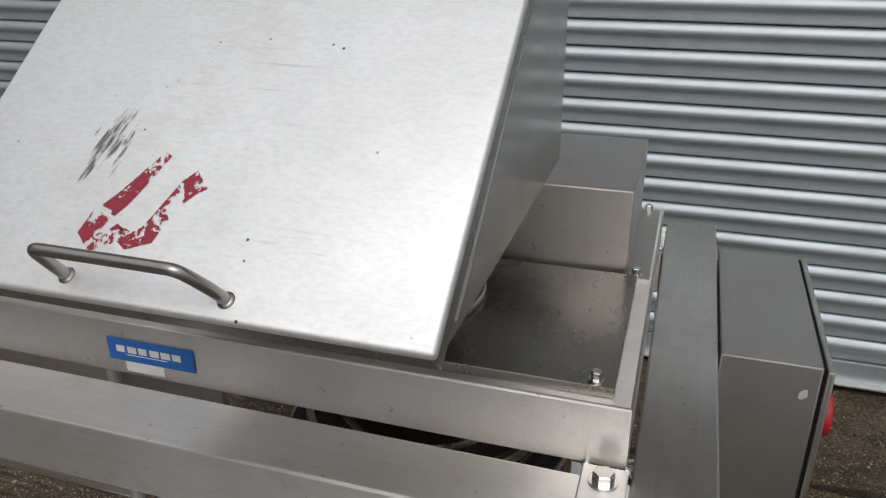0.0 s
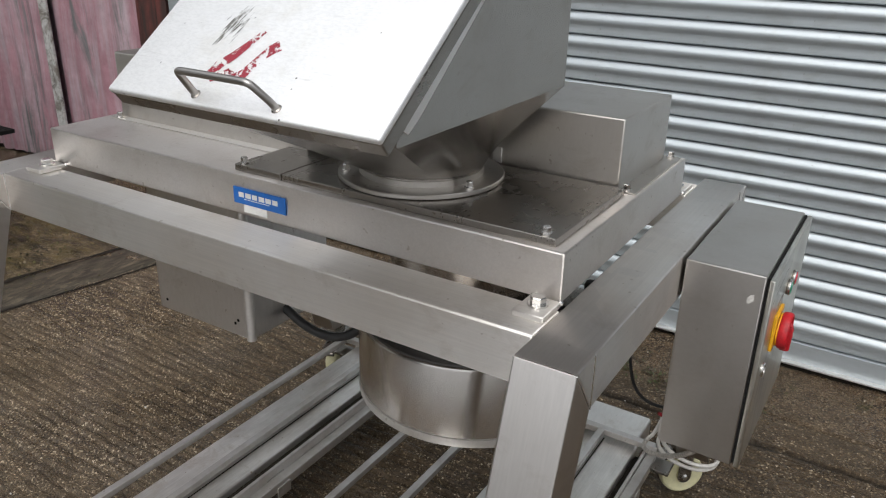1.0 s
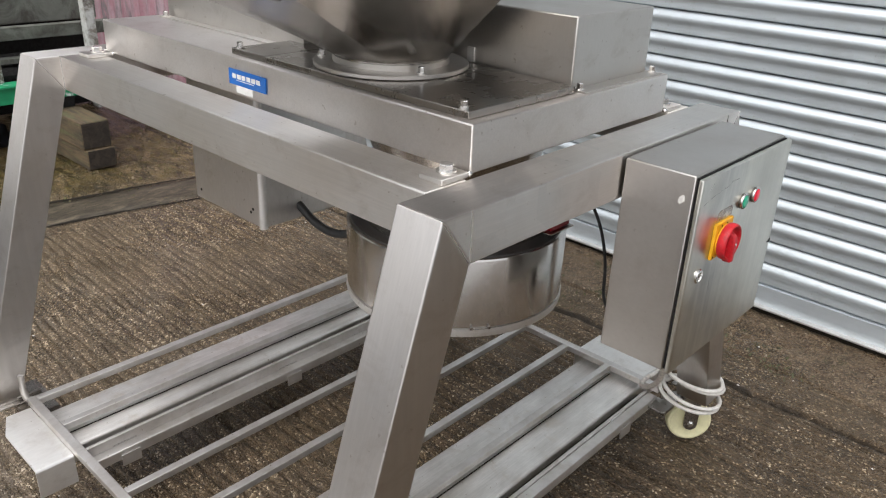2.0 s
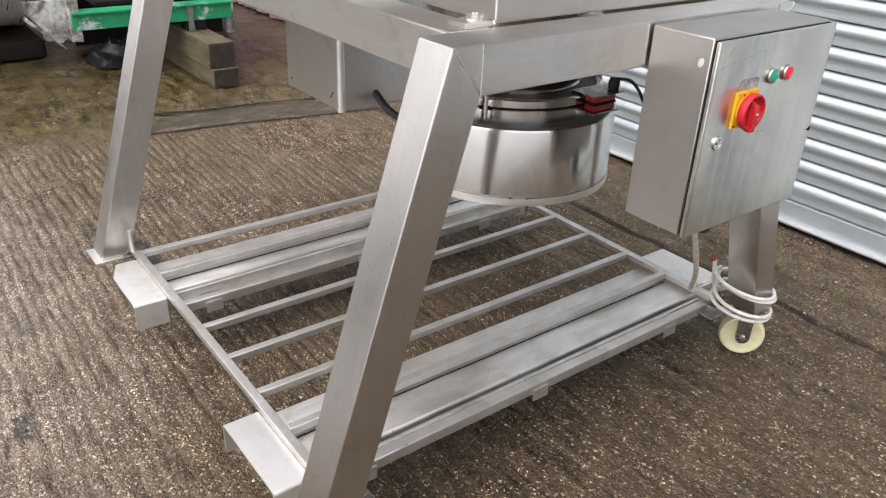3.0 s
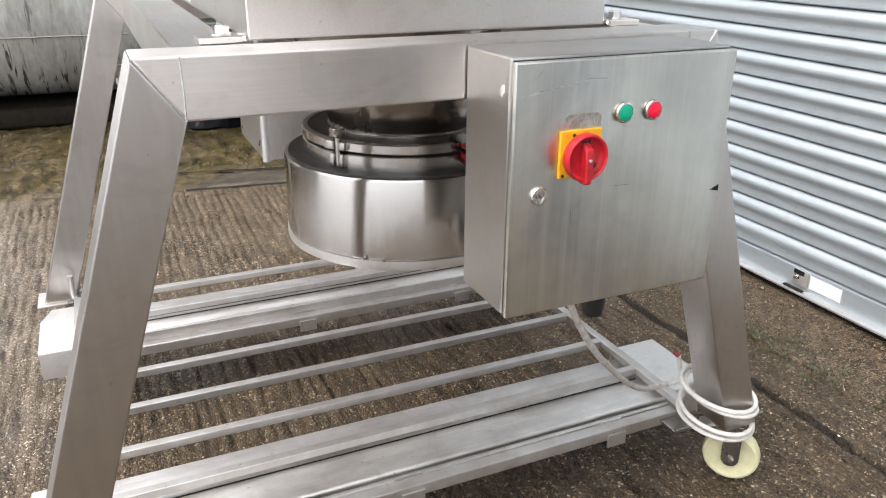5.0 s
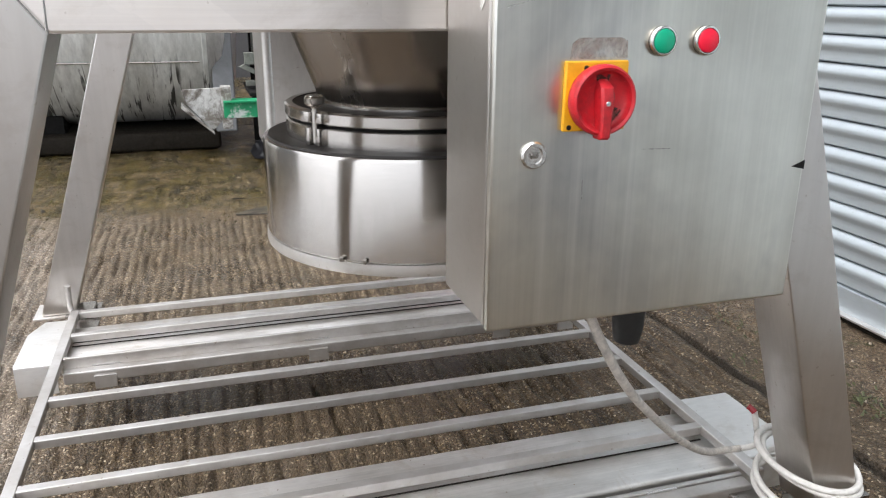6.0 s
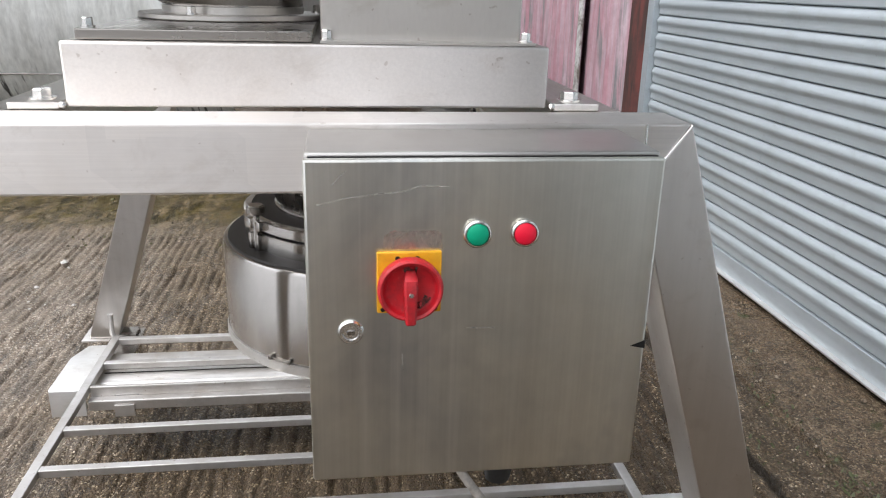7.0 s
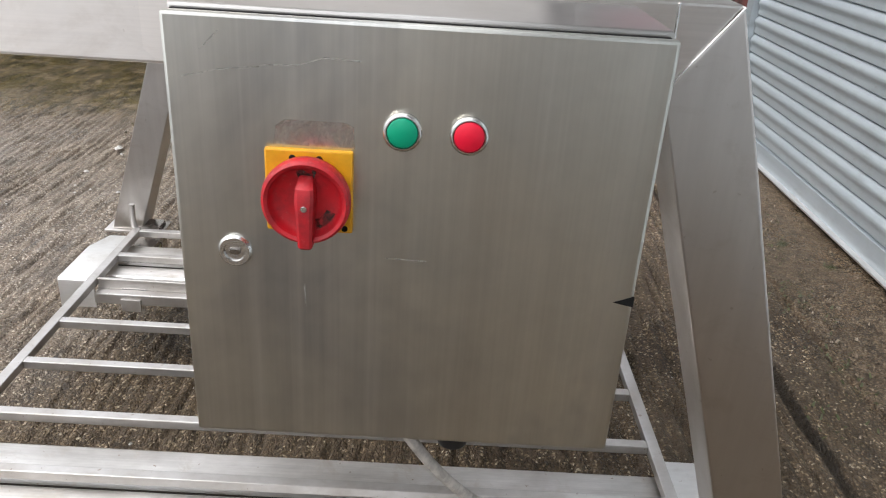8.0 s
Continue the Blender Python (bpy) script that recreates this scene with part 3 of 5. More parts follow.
def caster(x, y, turn):
    """A swivel caster: flat fork tongues either side of a cream wheel, and a dark brake pedal."""
    def spin(bm):
        bmesh.ops.rotate(bm, cent=(x, y, 0), matrix=Matrix.Rotation(turn, 3, "Z"), verts=bm.verts)
        return bm

    yh = y + 0.008
    body = join(bm_box(x - 0.044, x + 0.044, y - 0.044, y + 0.044, 0.182, 0.1895, 0.002),
                bm_box(x - 0.030, x + 0.030, y - 0.030, y + 0.030, 0.1895, 0.1995 if y < 0.5 else 0.2150, 0.002),
                bm_turn([(0, 0.182), (0.034, 0.182), (0.036, 0.158), (0, 0.158)], (x, y, 0), steps=28),
                spin(bm_box(x - 0.032, x + 0.032, y - 0.022, yh + 0.020, 0.150, 0.158, 0.003)))
    for side in (-1, 1):
        arc = [(yh + 0.020 * math.cos(k), 0.064 + 0.020 * math.sin(k)) for k in (math.pi + math.pi * i / 10 for i in range(11))]
        tongue = bm_prism(arc + [(yh + 0.020, 0.150), (yh - 0.020, 0.150)], "x", x + side * 0.0265 - 0.0025, x + side * 0.0265 + 0.0025, 0.0008, 1)
        body = join(body, spin(tongue))
    top = part("caster", body, STEEL_DARK, stand, "stainless swivel caster with a cream nylon wheel")
    hub = (x, yh, 0.065)
    part("wheel", spin(bm_turn([(0, -0.019), (0.018, -0.021), (0.020, -0.016), (0.050, -0.016), (0.056, -0.019), (0.062, -0.016), (0.065, -0.006), (0.065, 0.006), (0.062, 0.016), (0.056, 0.019), (0.050, 0.016), (0.020, 0.016), (0.018, 0.021), (0, 0.019)], hub, "x", 48)), CREAM, top, "", 40)
    part("axle_bolt", spin(bm_turn([(0, -0.036), (0.006, -0.036), (0.010, -0.030), (0.010, 0.030), (0.006, 0.036), (0, 0.036)], hub, "x", 6)), CHROME, top)
    part("brake_pedal", spin(bm_prism([(y - 0.075, 0.118), (y - 0.020, 0.140), (yh, 0.140), (yh, 0.146), (y - 0.024, 0.147), (y - 0.075, 0.126)], "x", x - 0.024, x + 0.024, 0.001)), STEEL_DARK, top)


caster(-0.096, 1.205, radians(-50))
caster(-0.050, -0.150, radians(-58))
caster(-LONG + 0.062, -0.165, radians(90))
caster(-LONG + 0.045, 1.135, radians(20))

# ---- the mill ----
mill = thing("mill", "stainless steel industrial mill with a slanted hopper, bolted onto the stand", "machine", (-0.69, 0.45, TOP))
part("base", bm_box(-1.287, -0.094, 0.160, 0.748, 1.0620, 1.139, 0.003), STEEL_BASE, mill)
bolt_big = mesh_of("bolt", hexagon(0.0115, 0.013), CHROME)
bolt_small = mesh_of("screw", hexagon(0.0062, 0.012), CHROME)
for x, y in ((-0.115, 0.128), (-1.265, 0.128), (-0.115, 0.784), (-1.265, 0.784)):
    d = 1 if y < 0.4 else -1
    lug = part("lug", bm_box(x - 0.024, x + 0.024, min(y - 0.034 * d, y + 0.0255 * d), max(y - 0.034 * d, y + 0.0255 * d), 1.0595, 1.0685, 0.0015), STEEL, mill)
    for e in (-0.021, 0.021):
        part("weld", bm_turn([(0, -0.005), (0.004, -0.0035), (0.0055, 0), (0.004, 0.0035), (0, 0.005)], (x + e, y + 0.0285 * d, 1.0645), steps=10), CHROME, lug, "", 60)
    again("bolt", bolt_big, (x, y, 1.0688), lug, (0, 0, 0.3 + x))

# cover plates on the base
# Dark reflections of the plates are put into their colour.
part("plate", bm_box(-0.634, -0.115, 0.173, 0.452, 1.1395, 1.152, 0.0015), STEEL_DARK, mill, "dull steel cover plate, coloured dark for its reflections")
part("plate", bm_box(-0.747, -0.636, 0.173, 0.452, 1.1395, 1.152, 0.0015), STEEL_DARK, mill, "dull steel cover plate, coloured dark for its reflections")
for x, y, z in ((-0.135, 0.184, 1.152), (-0.733, 0.184, 1.152), (-1.240, 0.302, 1.1421), (-0.118, 0.470, 1.1426), (-0.118, 0.722, 1.1426)):
    again("screw", bolt_small, (x, y, z), mill)

# drive cover: a tall part along the back and a lower box at the belt end
part("drive_cover", bm_box(-1.250, -0.700, 0.315, 0.718, 1.1395, 1.284, 0.003), STEEL_COVER, mill, "folded stainless drive cover")
low_cover = part("drive_cover", bm_box(-0.6995, -0.130, 0.462, 0.718, 1.1395, 1.266, 0.003), STEEL_COVER, mill, "folded stainless drive cover")
part("cover_flange", bm_box(-0.1298, -0.100, 0.462, 0.732, 1.1395, 1.1425), STEEL_COVER, low_cover)
part("cover_tab", bm_box(-0.374, -0.356, 0.4585, 0.4617, 1.1525, 1.181, 0.001), STEEL_PLATE, low_cover)
part("cover_flange", bm_box(-1.262, -0.760, 0.292, 0.3148, 1.1395, 1.1420), STEEL, mill)

# hopper neck and ring
CX, CY = -0.440, 0.320
part("neck_ring", bm_turn([(0.100, 1.1525), (0.144, 1.1525), (0.1455, 1.154), (0.1455, 1.1595), (0.144, 1.161), (0.1095, 1.161), (0.1095, 1.171), (0.108, 1.172), (0.100, 1.172)], (CX, CY, 0), steps=72), STEEL_COVER, mill)
for a in (-20, 100, 220):
    again("screw", bolt_small, (CX + 0.131 * math.cos(radians(a)), CY + 0.131 * math.sin(radians(a)), 1.161), mill)


LID_RISE = 0.78


def hopper_mesh():
    """An upright box cut by a slant at the front, over a square-to-round funnel."""
    x0, x1, yb, zs = -0.682, -0.222, 0.410, 1.318
    bm = bmesh.new()
    n = 64
    # square ring and round ring with matching points
    sq, rd = [], []
    yf = -0.062
    cx, cy = (x0 + x1) / 2, (yf + yb) / 2
    for i in range(n):
        a = 2 * math.pi * i / n + math.pi / 4
        u, v = math.cos(a), math.sin(a)
        k = 1 / max(abs(u), abs(v))
        sq.append((cx + u * k * (x1 - x0) / 2, cy + v * k * (yb - yf) / 2))
        rd.append((CX + 0.1085 * u, CY + 0.1085 * v))
    rings = []
    for s, z in ((0.0, 1.168), (0.0, 1.174), (0.25, 1.210), (0.5, 1.246), (0.75, 1.282), (1.0, zs)):
        rings.append([bm.verts.new((r[0] + (q[0] - r[0]) * s, r[1] + (q[1] - r[1]) * s, z)) for q, r in zip(sq, rd)])
    top = []
    for q in sq:
        z = 1.345 + LID_RISE * (q[1] + 0.062)
        top.append(bm.verts.new((q[0], q[1], z)))
    rings.append(top)
    for a, b in zip(rings, rings[1:]):
        for i in range(n):
            j = (i + 1) % n
            bm.faces.new((a[i], a[j], b[j], b[i]))
    bm.faces.new(top)
    bmesh.ops.recalc_face_normals(bm, faces=list(bm.faces))
    return bm


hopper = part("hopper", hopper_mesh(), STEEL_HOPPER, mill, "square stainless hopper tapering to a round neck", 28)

# slanted lid with folded rim: built flat, then tilted about its lower edge
LID = Matrix.Translation((-0.452, -0.103, 1.337)) @ Matrix.Rotation(math.atan(LID_RISE), 4, "X")


def on_lid(bm):
    bm.transform(LID)
    return bm


lid = part("lid", on_lid(bm_box(-0.2350, 0.2350, 0.0, 0.70, -0.011, 0.0, 0.0042, 4)), STEEL_LID, mill, "pale scuffed steel lid with red paint marks")
# Rim faces down; its shade is put into a darker steel.
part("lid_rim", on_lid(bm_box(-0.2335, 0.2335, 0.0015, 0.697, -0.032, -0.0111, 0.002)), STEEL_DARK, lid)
part("lid_lip", on_lid(bm_prism([(0.040, -0.031), (0.42, -0.031), (0.38, -0.034), (0.075, -0.046), (0.045, -0.044)], "x", 0.2305, 0.2320, 0.0004, 1)), STEEL_PLATE, lid, "pale bent lip under the lid edge")
part("handle", on_lid(bm_tube([(-0.069, 0.017, -0.001), (-0.069, 0.017, 0.031), (-0.0685, 0.017, 0.040), (-0.065, 0.017, 0.0435), (-0.056, 0.017, 0.044), (0.046, 0.017, 0.043), (0.053, 0.017, 0.0415), (0.058, 0.017, 0.037), (0.070, 0.017, 0.012), (0.072, 0.017, -0.001)], 0.0049, 14, 3)), HANDLE, lid, "bent steel bar handle", 60)
for u in (-0.069, 0.072):
    part("weld", on_lid(bm_turn([(0, 0.002), (0.0055, 0.0018), (0.0072, 0)], (u, 0.017, 0), steps=18)), STEEL_DARK, lid, "", 60)


def strip(points, width, z):
    """A flat stroke on the lid, following a line of points."""
    bm = bmesh.new()
    pts = [Vector((*p, 0)) for p in points]
    pairs = []
    for i, p in enumerate(pts):
        a = (pts[min(i + 1, len(pts) - 1)] - pts[max(i - 1, 0)]).normalized()
        s = Vector((-a.y, a.x, 0)) * width[i] / 2
        pairs.append((bm.verts.new((p.x + s.x, p.y + s.y, z)), bm.verts.new((p.x - s.x, p.y - s.y, z))))
    for a, b in zip(pairs, pairs[1:]):
        bm.faces.new((a[0], a[1], b[1], b[0]))
    bmesh.ops.recalc_face_normals(bm, faces=list(bm.faces))
    return bm


part("paint_mark", on_lid(strip(MARK_A, (0.008, 0.014, 0.017, 0.019, 0.020, 0.017, 0.014, 0.010), 0.0004)), FLAKED_RED, lid, "flaked red paint stroke")
part("paint_mark", on_lid(strip(MARK_B, (0.010, 0.016, 0.019, 0.015, 0.015, 0.020, 0.022), 0.0004)), FLAKED_RED, lid, "flaked red paint stroke")
rub = random.Random(3)
for k in range(46):
    u, v, run = SMUDGE[0] + rub.gauss(-0.002, 0.009), SMUDGE[1] + rub.gauss(-0.002, 0.014), rub.uniform(0.004, 0.016)
    part("scuff", on_lid(strip([(u + run * 0.28, v + run), (u + run * 0.14, v + run * 0.4), (u, v - run * 0.2), (u - run * 0.12, v - run * 0.8)], (0.0002, rub.uniform(0.0006, 0.0032), rub.uniform(0.0006, 0.0028), 0.0002), 0.0003 + 0.00002 * k)), SCUFF, lid)

# maker's badge: blue plate with a plain white band, and a blank white tag
badge = part("badge", bm_box(-0.739, -0.614, 0.1572, 0.1598, 1.0845, 1.1155, 0.0008), BLUE, mill, "small blue plate with a white band")
for k, wdt in enumerate((0.012, 0.013, 0.012, 0.013, 0.013, 0.012)):
    x = -0.725 + k * 0.0163
    part("bar", bm_box(x, x + wdt, 0.1564, 0.1571, 1.098, 1.107), WHITE, badge)
part("bar", bm_box(-0.712, -0.652, 0.1564, 0.1571, 1.0945, 1.0955), WHITE, badge)
part("tag", bm_box(-0.716, -0.660, 0.1580, 0.1598, 1.0695, 1.0862, 0.0004), WHITE, mill, "worn blank white tag")

# under the base
jbox = part("junction_box", bm_box(-1.220, -0.906, 0.325, 0.600, 0.662, 1.0642, 0.006), STEEL_SHEET, mill, "dull steel box hanging under the base")
part("corner_strip", bm_tube([(-0.914, 0.333, 0.660), (-0.914, 0.333, 0.85), (-0.914, 0.333, 1.064)], 0.0115, 14, 1), STEEL_PLATE, jbox, "bright rounded corner strip", 60)
DX, DY, DR = -0.438, 0.525, 0.246
DT = 0.796
drum = part("drum", bm_turn([(0, 0.641), (DR - 0.001, 0.641), (DR, 0.643), (DR, DT - 0.006), (DR - 0.002, DT - 0.001), (DR - 0.006, DT), (0.150, DT), (0, DT)], (DX, DY, 0), steps=128), STEEL_DRUM, mill, "turned stainless drum with bright reflections")
part("drum_rim", bm_turn([(0, 0.640), (DR - 0.014, 0.630), (DR - 0.006, 0.621), (DR + 0.0010, 0.6225), (DR + 0.0020, 0.627), (DR + 0.0015, 0.6400), (0, 0.6405)], (DX, DY, 0), steps=128), STEEL_PLATE, drum, "dull rolled rim")
part("drum_top_ring", bm_turn([(0.15, DT), (DR - 0.008, DT), (DR - 0.009, DT + 0.003), (0.15, DT + 0.003)], (DX, DY, 0), steps=128), RING_DARK, mill, "dark grey ring round the drum top")
RR = 0.207
ring = part("clamp_ring", bm_turn([(0.17, DT + 0.003), (RR, DT + 0.003), (RR, DT + 0.028), (RR - 0.003, DT + 0.030), (0.17, DT + 0.030)], (DX, DY, 0), steps=128), STEEL_DRUM, mill, "bright split clamp ring")
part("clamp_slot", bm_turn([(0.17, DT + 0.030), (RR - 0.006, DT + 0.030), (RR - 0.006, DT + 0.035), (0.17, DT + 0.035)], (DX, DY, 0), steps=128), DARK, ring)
part("clamp_band", bm_turn([(0.17, DT + 0.035), (RR - 0.001, DT + 0.035), (RR + 0.001, DT + 0.037), (RR + 0.001, DT + 0.051), (RR - 0.002, DT + 0.053), (0.195, DT + 0.053)], (DX, DY, 0), steps=128), STEEL_DRUM, ring)
part("ring_top", bm_turn([(0.150, DT + 0.052), (0.1955, DT + 0.052), (0.1955, DT + 0.0515), (0.150, DT + 0.0515)], (DX, DY, 0), steps=96), RING_DARK, ring, "dark ring top")
part("neck_flange", bm_turn([(0.140, DT + 0.0525), (0.156, DT + 0.0525), (0.156, DT + 0.056), (0.153, DT + 0.058), (0.140, DT + 0.058)], (DX, DY, 0), steps=96), STEEL_DRUM, mill)


def chute_mesh():
    bm = bmesh.new()
    rings = []
    for s in range(6):
        k = s / 5
        c = Vector((DX, DY - 0.02 * k, DT + 0.058 + 0.21 * k))
        r = 0.152 + 0.062 * k
        rings.append([bm.verts.new(c + Vector((r * math.cos(2 * math.pi * i / 64), r * math.sin(2 * math.pi * i / 64), 0))) for i in range(64)])
    for a, b in zip(rings, rings[1:]):
        for i in range(64):
            bm.faces.new((a[i], a[(i + 1) % 64], b[(i + 1) % 64], b[i]))
    bmesh.ops.recalc_face_normals(bm, faces=list(bm.faces))
    return bm


part("chute", chute_mesh(), STEEL_CHUTE, mill, "stained steel chute above the drum")

# ---- control box ----
BX0, BX1, BY0, BY1, BZ0, BZ1 = 0.004, 0.133, 0.448, 0.812, 0.688, 1.054
box = thing("control_box", "satin stainless control box mounted on the end rail of the stand", "control box", (0.06, 0.63, BZ0))
part("body", bm_box(BX0, BX1, BY0, BY1, BZ0, BZ1, 0.003), STEEL_CASE, box)
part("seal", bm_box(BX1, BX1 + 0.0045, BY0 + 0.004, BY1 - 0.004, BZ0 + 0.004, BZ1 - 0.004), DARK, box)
door = part("door", bm_box(BX1 + 0.0045, 0.147, BY0 - 0.001, BY1 + 0.001, BZ0 - 0.001, BZ1 - 0.004, 0.003), STEEL_DOOR, box, "satin steel door with scratches and dents")
FX = 0.147
switch = part("switch_plate", bm_box(FX, FX + 0.006, 0.518, 0.584, 0.890, 0.956, 0.0015), YELLOW, door, "yellow isolator plate with a red rotary knob")
SWY, SWZ = 0.551, 0.921
part("switch_collar", bm_turn([(0.027, 0.006), (0.0300, 0.0075), (0.0300, 0.0105), (0.026, 0.012)], (FX, SWY, SWZ), "x", 40), YELLOW, switch, "", 50)
knob = part("knob", bm_turn([(0, 0.0160), (0.012, 0.0158), (0.0235, 0.0165), (0.0268, 0.0195), (0.0280, 0.0245), (0.0305, 0.0260), (0.0325, 0.0245), (0.0335, 0.020), (0.0325, 0.012), (0.030, 0.0095), (0, 0.0095)], (FX, SWY, SWZ), "x", 56), DUSTY_RED, switch, "red rotary knob, dusty in its hollow", 40)
grip = bmesh.new()
rows_g = []
for z, w, h in ((0.0195, 0.0050, 0.0180), (0.0120, 0.0072, 0.0285), (0.0040, 0.0078, 0.0310), (-0.0100, 0.0066, 0.0310), (-0.0340, 0.0058, 0.0300), (-0.0362, 0.0050, 0.0280)):
    rows_g.append([grip.verts.new(Vector((FX + x, SWY + y, SWZ + z))) for y, x in ((-w, 0.0150), (-w * 0.92, h - 0.0016), (-w * 0.6, h), (w * 0.6, h), (w * 0.92, h - 0.0016), (w, 0.0150))])
for a, b in zip(rows_g, rows_g[1:]):
    for k in range(5):
        grip.faces.new((a[k], a[k + 1], b[k + 1], b[k]))
grip.faces.new(rows_g[0]), grip.faces.new(rows_g[-1][::-1])
bmesh.ops.recalc_face_normals(grip, faces=list(grip.faces))
part("knob_grip", grip, DUSTY_RED, switch, "", 30)
part("screw", bm_turn([(0, 0.0318), (0.0022, 0.0318), (0.0028, 0.0306)], (FX, SWY, SWZ - 0.002), "x", 12), CHROME, switch)
for a0, a1 in ((-1.25, -0.45), (1.25, 1.9)):
    arc = [(0.0262 * math.cos(k), 0.0262 * math.sin(k)) for k in (a0 + (a1 - a0) * i / 8 for i in range(9))]
    rim = [(0.0165 * math.cos(k), 0.0165 * math.sin(k)) for k in (a1 + (a0 - a1) * i / 8 for i in range(9))]
    patch = bm_prism([(SWY + u, SWZ + w) for u, w in arc + rim], "x", FX + 0.0166, FX + 0.0174)
    part("dust", patch, DUST, switch)
for dy, dz in ((-0.027, -0.027), (0.027, -0.027), (-0.012, 0.0285), (0.008, 0.0285)):
    part("screw_hole", bm_turn([(0, 0.0064), (0.0022, 0.0064), (0.0026, 0.0060)], (FX, SWY + dy, SWZ + dz), "x", 10), DARK, switch)
for y, m, nm in ((0.620, GREEN, "green"), (0.669, BUTTON_RED, "red")):
    # Collar takes the dark steel for the shade on its side.
    bez = part("push_button", bm_turn([(0.0136, 0.0), (0.0141, 0.0005), (0.0141, 0.0036), (0.0135, 0.0040)], (FX, y, 0.9735), "x", 36), STEEL_DARK, door, nm + " push button in a chrome ring", 50)
    part("ring", bm_turn([(0.0141, 0.0037), (0.0147, 0.0042), (0.0144, 0.0058), (0.0132, 0.0070), (0.0120, 0.0070), (0.0116, 0.0060)], (FX, y, 0.9735), "x", 36), CHROME, bez, "chrome ring", 50)
    part("button_cap", bm_turn([(0.0116, 0.003), (0.0112, 0.0070), (0.0100, 0.0078), (0, 0.0080)], (FX, y, 0.9735), "x", 32), m, bez, nm + " cap", 50)
lock = part("lock", bm_turn([(0.0132, 0.0), (0.0136, 0.0020), (0.0118, 0.0042), (0.0085, 0.0042), (0.0080, 0.0022), (0, 0.0022)], (FX, 0.491, 0.868), "x", 32), CHROME, door, "chrome quarter-turn lock", 50)
part("key_insert", bm_box(FX + 0.0022, FX + 0.0040, 0.4868, 0.4952, 0.8655, 0.8705, 0.0008), STEEL_DARK, lock)
part("door_nick", bm_prism([(0.813, 0.836), (0.813, 0.846), (0.796, 0.8395)], "x", FX - 0.0004, FX + 0.0004), DARK, door)
for a, b in (((0.450, 1.002), (0.487, 1.011)), ((0.487, 1.011), (0.516, 1.0145)), ((0.520, 1.016), (0.544, 1.017)), ((0.544, 1.017), (0.563, 1.0235)), ((0.563, 1.0235), (0.592, 1.022)), ((0.609, 0.868), (0.642, 0.867)), ((0.474, 1.024), (0.488, 1.038)), ((0.545, 0.84), (0.546, 0.815))):
    dy, dz = b[0] - a[0], b[1] - a[1]
    w = 0.00045 / math.hypot(dy, dz)
    part("scratch", bm_prism([(a[0] - dz * w, a[1] + dy * w), (b[0] - dz * w, b[1] + dy * w), (b[0] + dz * w, b[1] - dy * w), (a[0] + dz * w, a[1] - dy * w)], "x", FX + 0.0001, FX + 0.0003), SCRATCH, door)
part("rubbed_patch", bm_prism([(0.524, 0.9575), (0.585, 0.9575), (0.584, 0.974), (0.578, 0.977), (0.533, 0.977), (0.526, 0.972)], "x", FX + 0.0001, FX + 0.0003), RUBBED, door, "pale rubbed patch over the switch")
part("paint_chip", bm_prism([(0.108, 1.004), (0.113, 1.001), (0.120, 1.008), (0.118, 1.018), (0.112, 1.016), (0.109, 1.012)], "y", BY0 - 0.0006, BY0 + 0.0002), FLAKE, box)
part("cable_gland", bm_turn([(0, 0.0), (0.013, 0.0), (0.013, 0.012), (0.009, 0.016), (0, 0.016)], (0.055, 0.602, BZ0 - 0.016), steps=16), BLACK, box)
part("socket", join(bm_turn([(0, 0.0), (0.016, 0.003), (0.0195, 0.02), (0.023, 0.095), (0, 0.095)], (0.036, 0.680, BZ0 - 0.092), steps=24)), BLACK, box, "black plastic cable socket", 50)

# ---- fittings on the mill ----
for a in (-57, 68):
    c = Vector((DX + (RR + 0.004) * math.cos(radians(a)), DY + (RR + 0.004) * math.sin(radians(a)), DT - 0.812))
    t = Matrix.Translation(c) @ Matrix.Rotation(radians(a), 4, "Z")
    bm = join(bm_turn([(0, 0.820), (0.005, 0.820), (0.005, 0.871), (0.008, 0.873), (0.0135, 0.876), (0.0145, 0.879), (0.0145, 0.886), (0.012, 0.890), (0, 0.890)], steps=22),
              bm_box(-0.008, 0.008, -0.015, -0.006, 0.816, 0.842, 0.001), bm_box(-0.008, 0.008, -0.026, -0.006, 0.850, 0.866, 0.001), bm_box(-0.008, 0.006, 0.006, 0.020, 0.850, 0.865, 0.001), bm_box(-0.008, 0.006, 0.006, 0.014, 0.816, 0.842, 0.001))
    bm.transform(t)
    part("clamp", bm, STEEL_DRUM, mill, "knurled clamp screw on the ring", 50)
    knob = bm_turn([(0.0137, 0.8765), (0.015, 0.879), (0.015, 0.886), (0.0137, 0.8885)], steps=22)
    knob.transform(t)
    part("clamp_knob", knob, STEEL_DARK, mill)
sw = part("safety_switch", bm_box(-0.231, -0.200, 0.552, 0.618, 0.838, 0.8525, 0.003), SWITCH_RED, mill, "dark red plastic safety switch in a steel bracket")
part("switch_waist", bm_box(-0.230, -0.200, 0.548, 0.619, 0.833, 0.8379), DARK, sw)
part("switch_actuator", bm_box(-0.231, -0.200, 0.552, 0.618, 0.8185, 0.833, 0.003), SWITCH_RED, sw)
part("switch_bracket", join(bm_box(-0.266, -0.194, 0.543, 0.640, 0.8530, 0.8550, 0.0008), bm_box(-0.266, -0.264, 0.543, 0.58, 0.832, 0.8530, 0.0008), bm_box(-0.240, -0.194, 0.541, 0.625, 0.8145, 0.8180, 0.0008)), STEEL_DARK, sw)
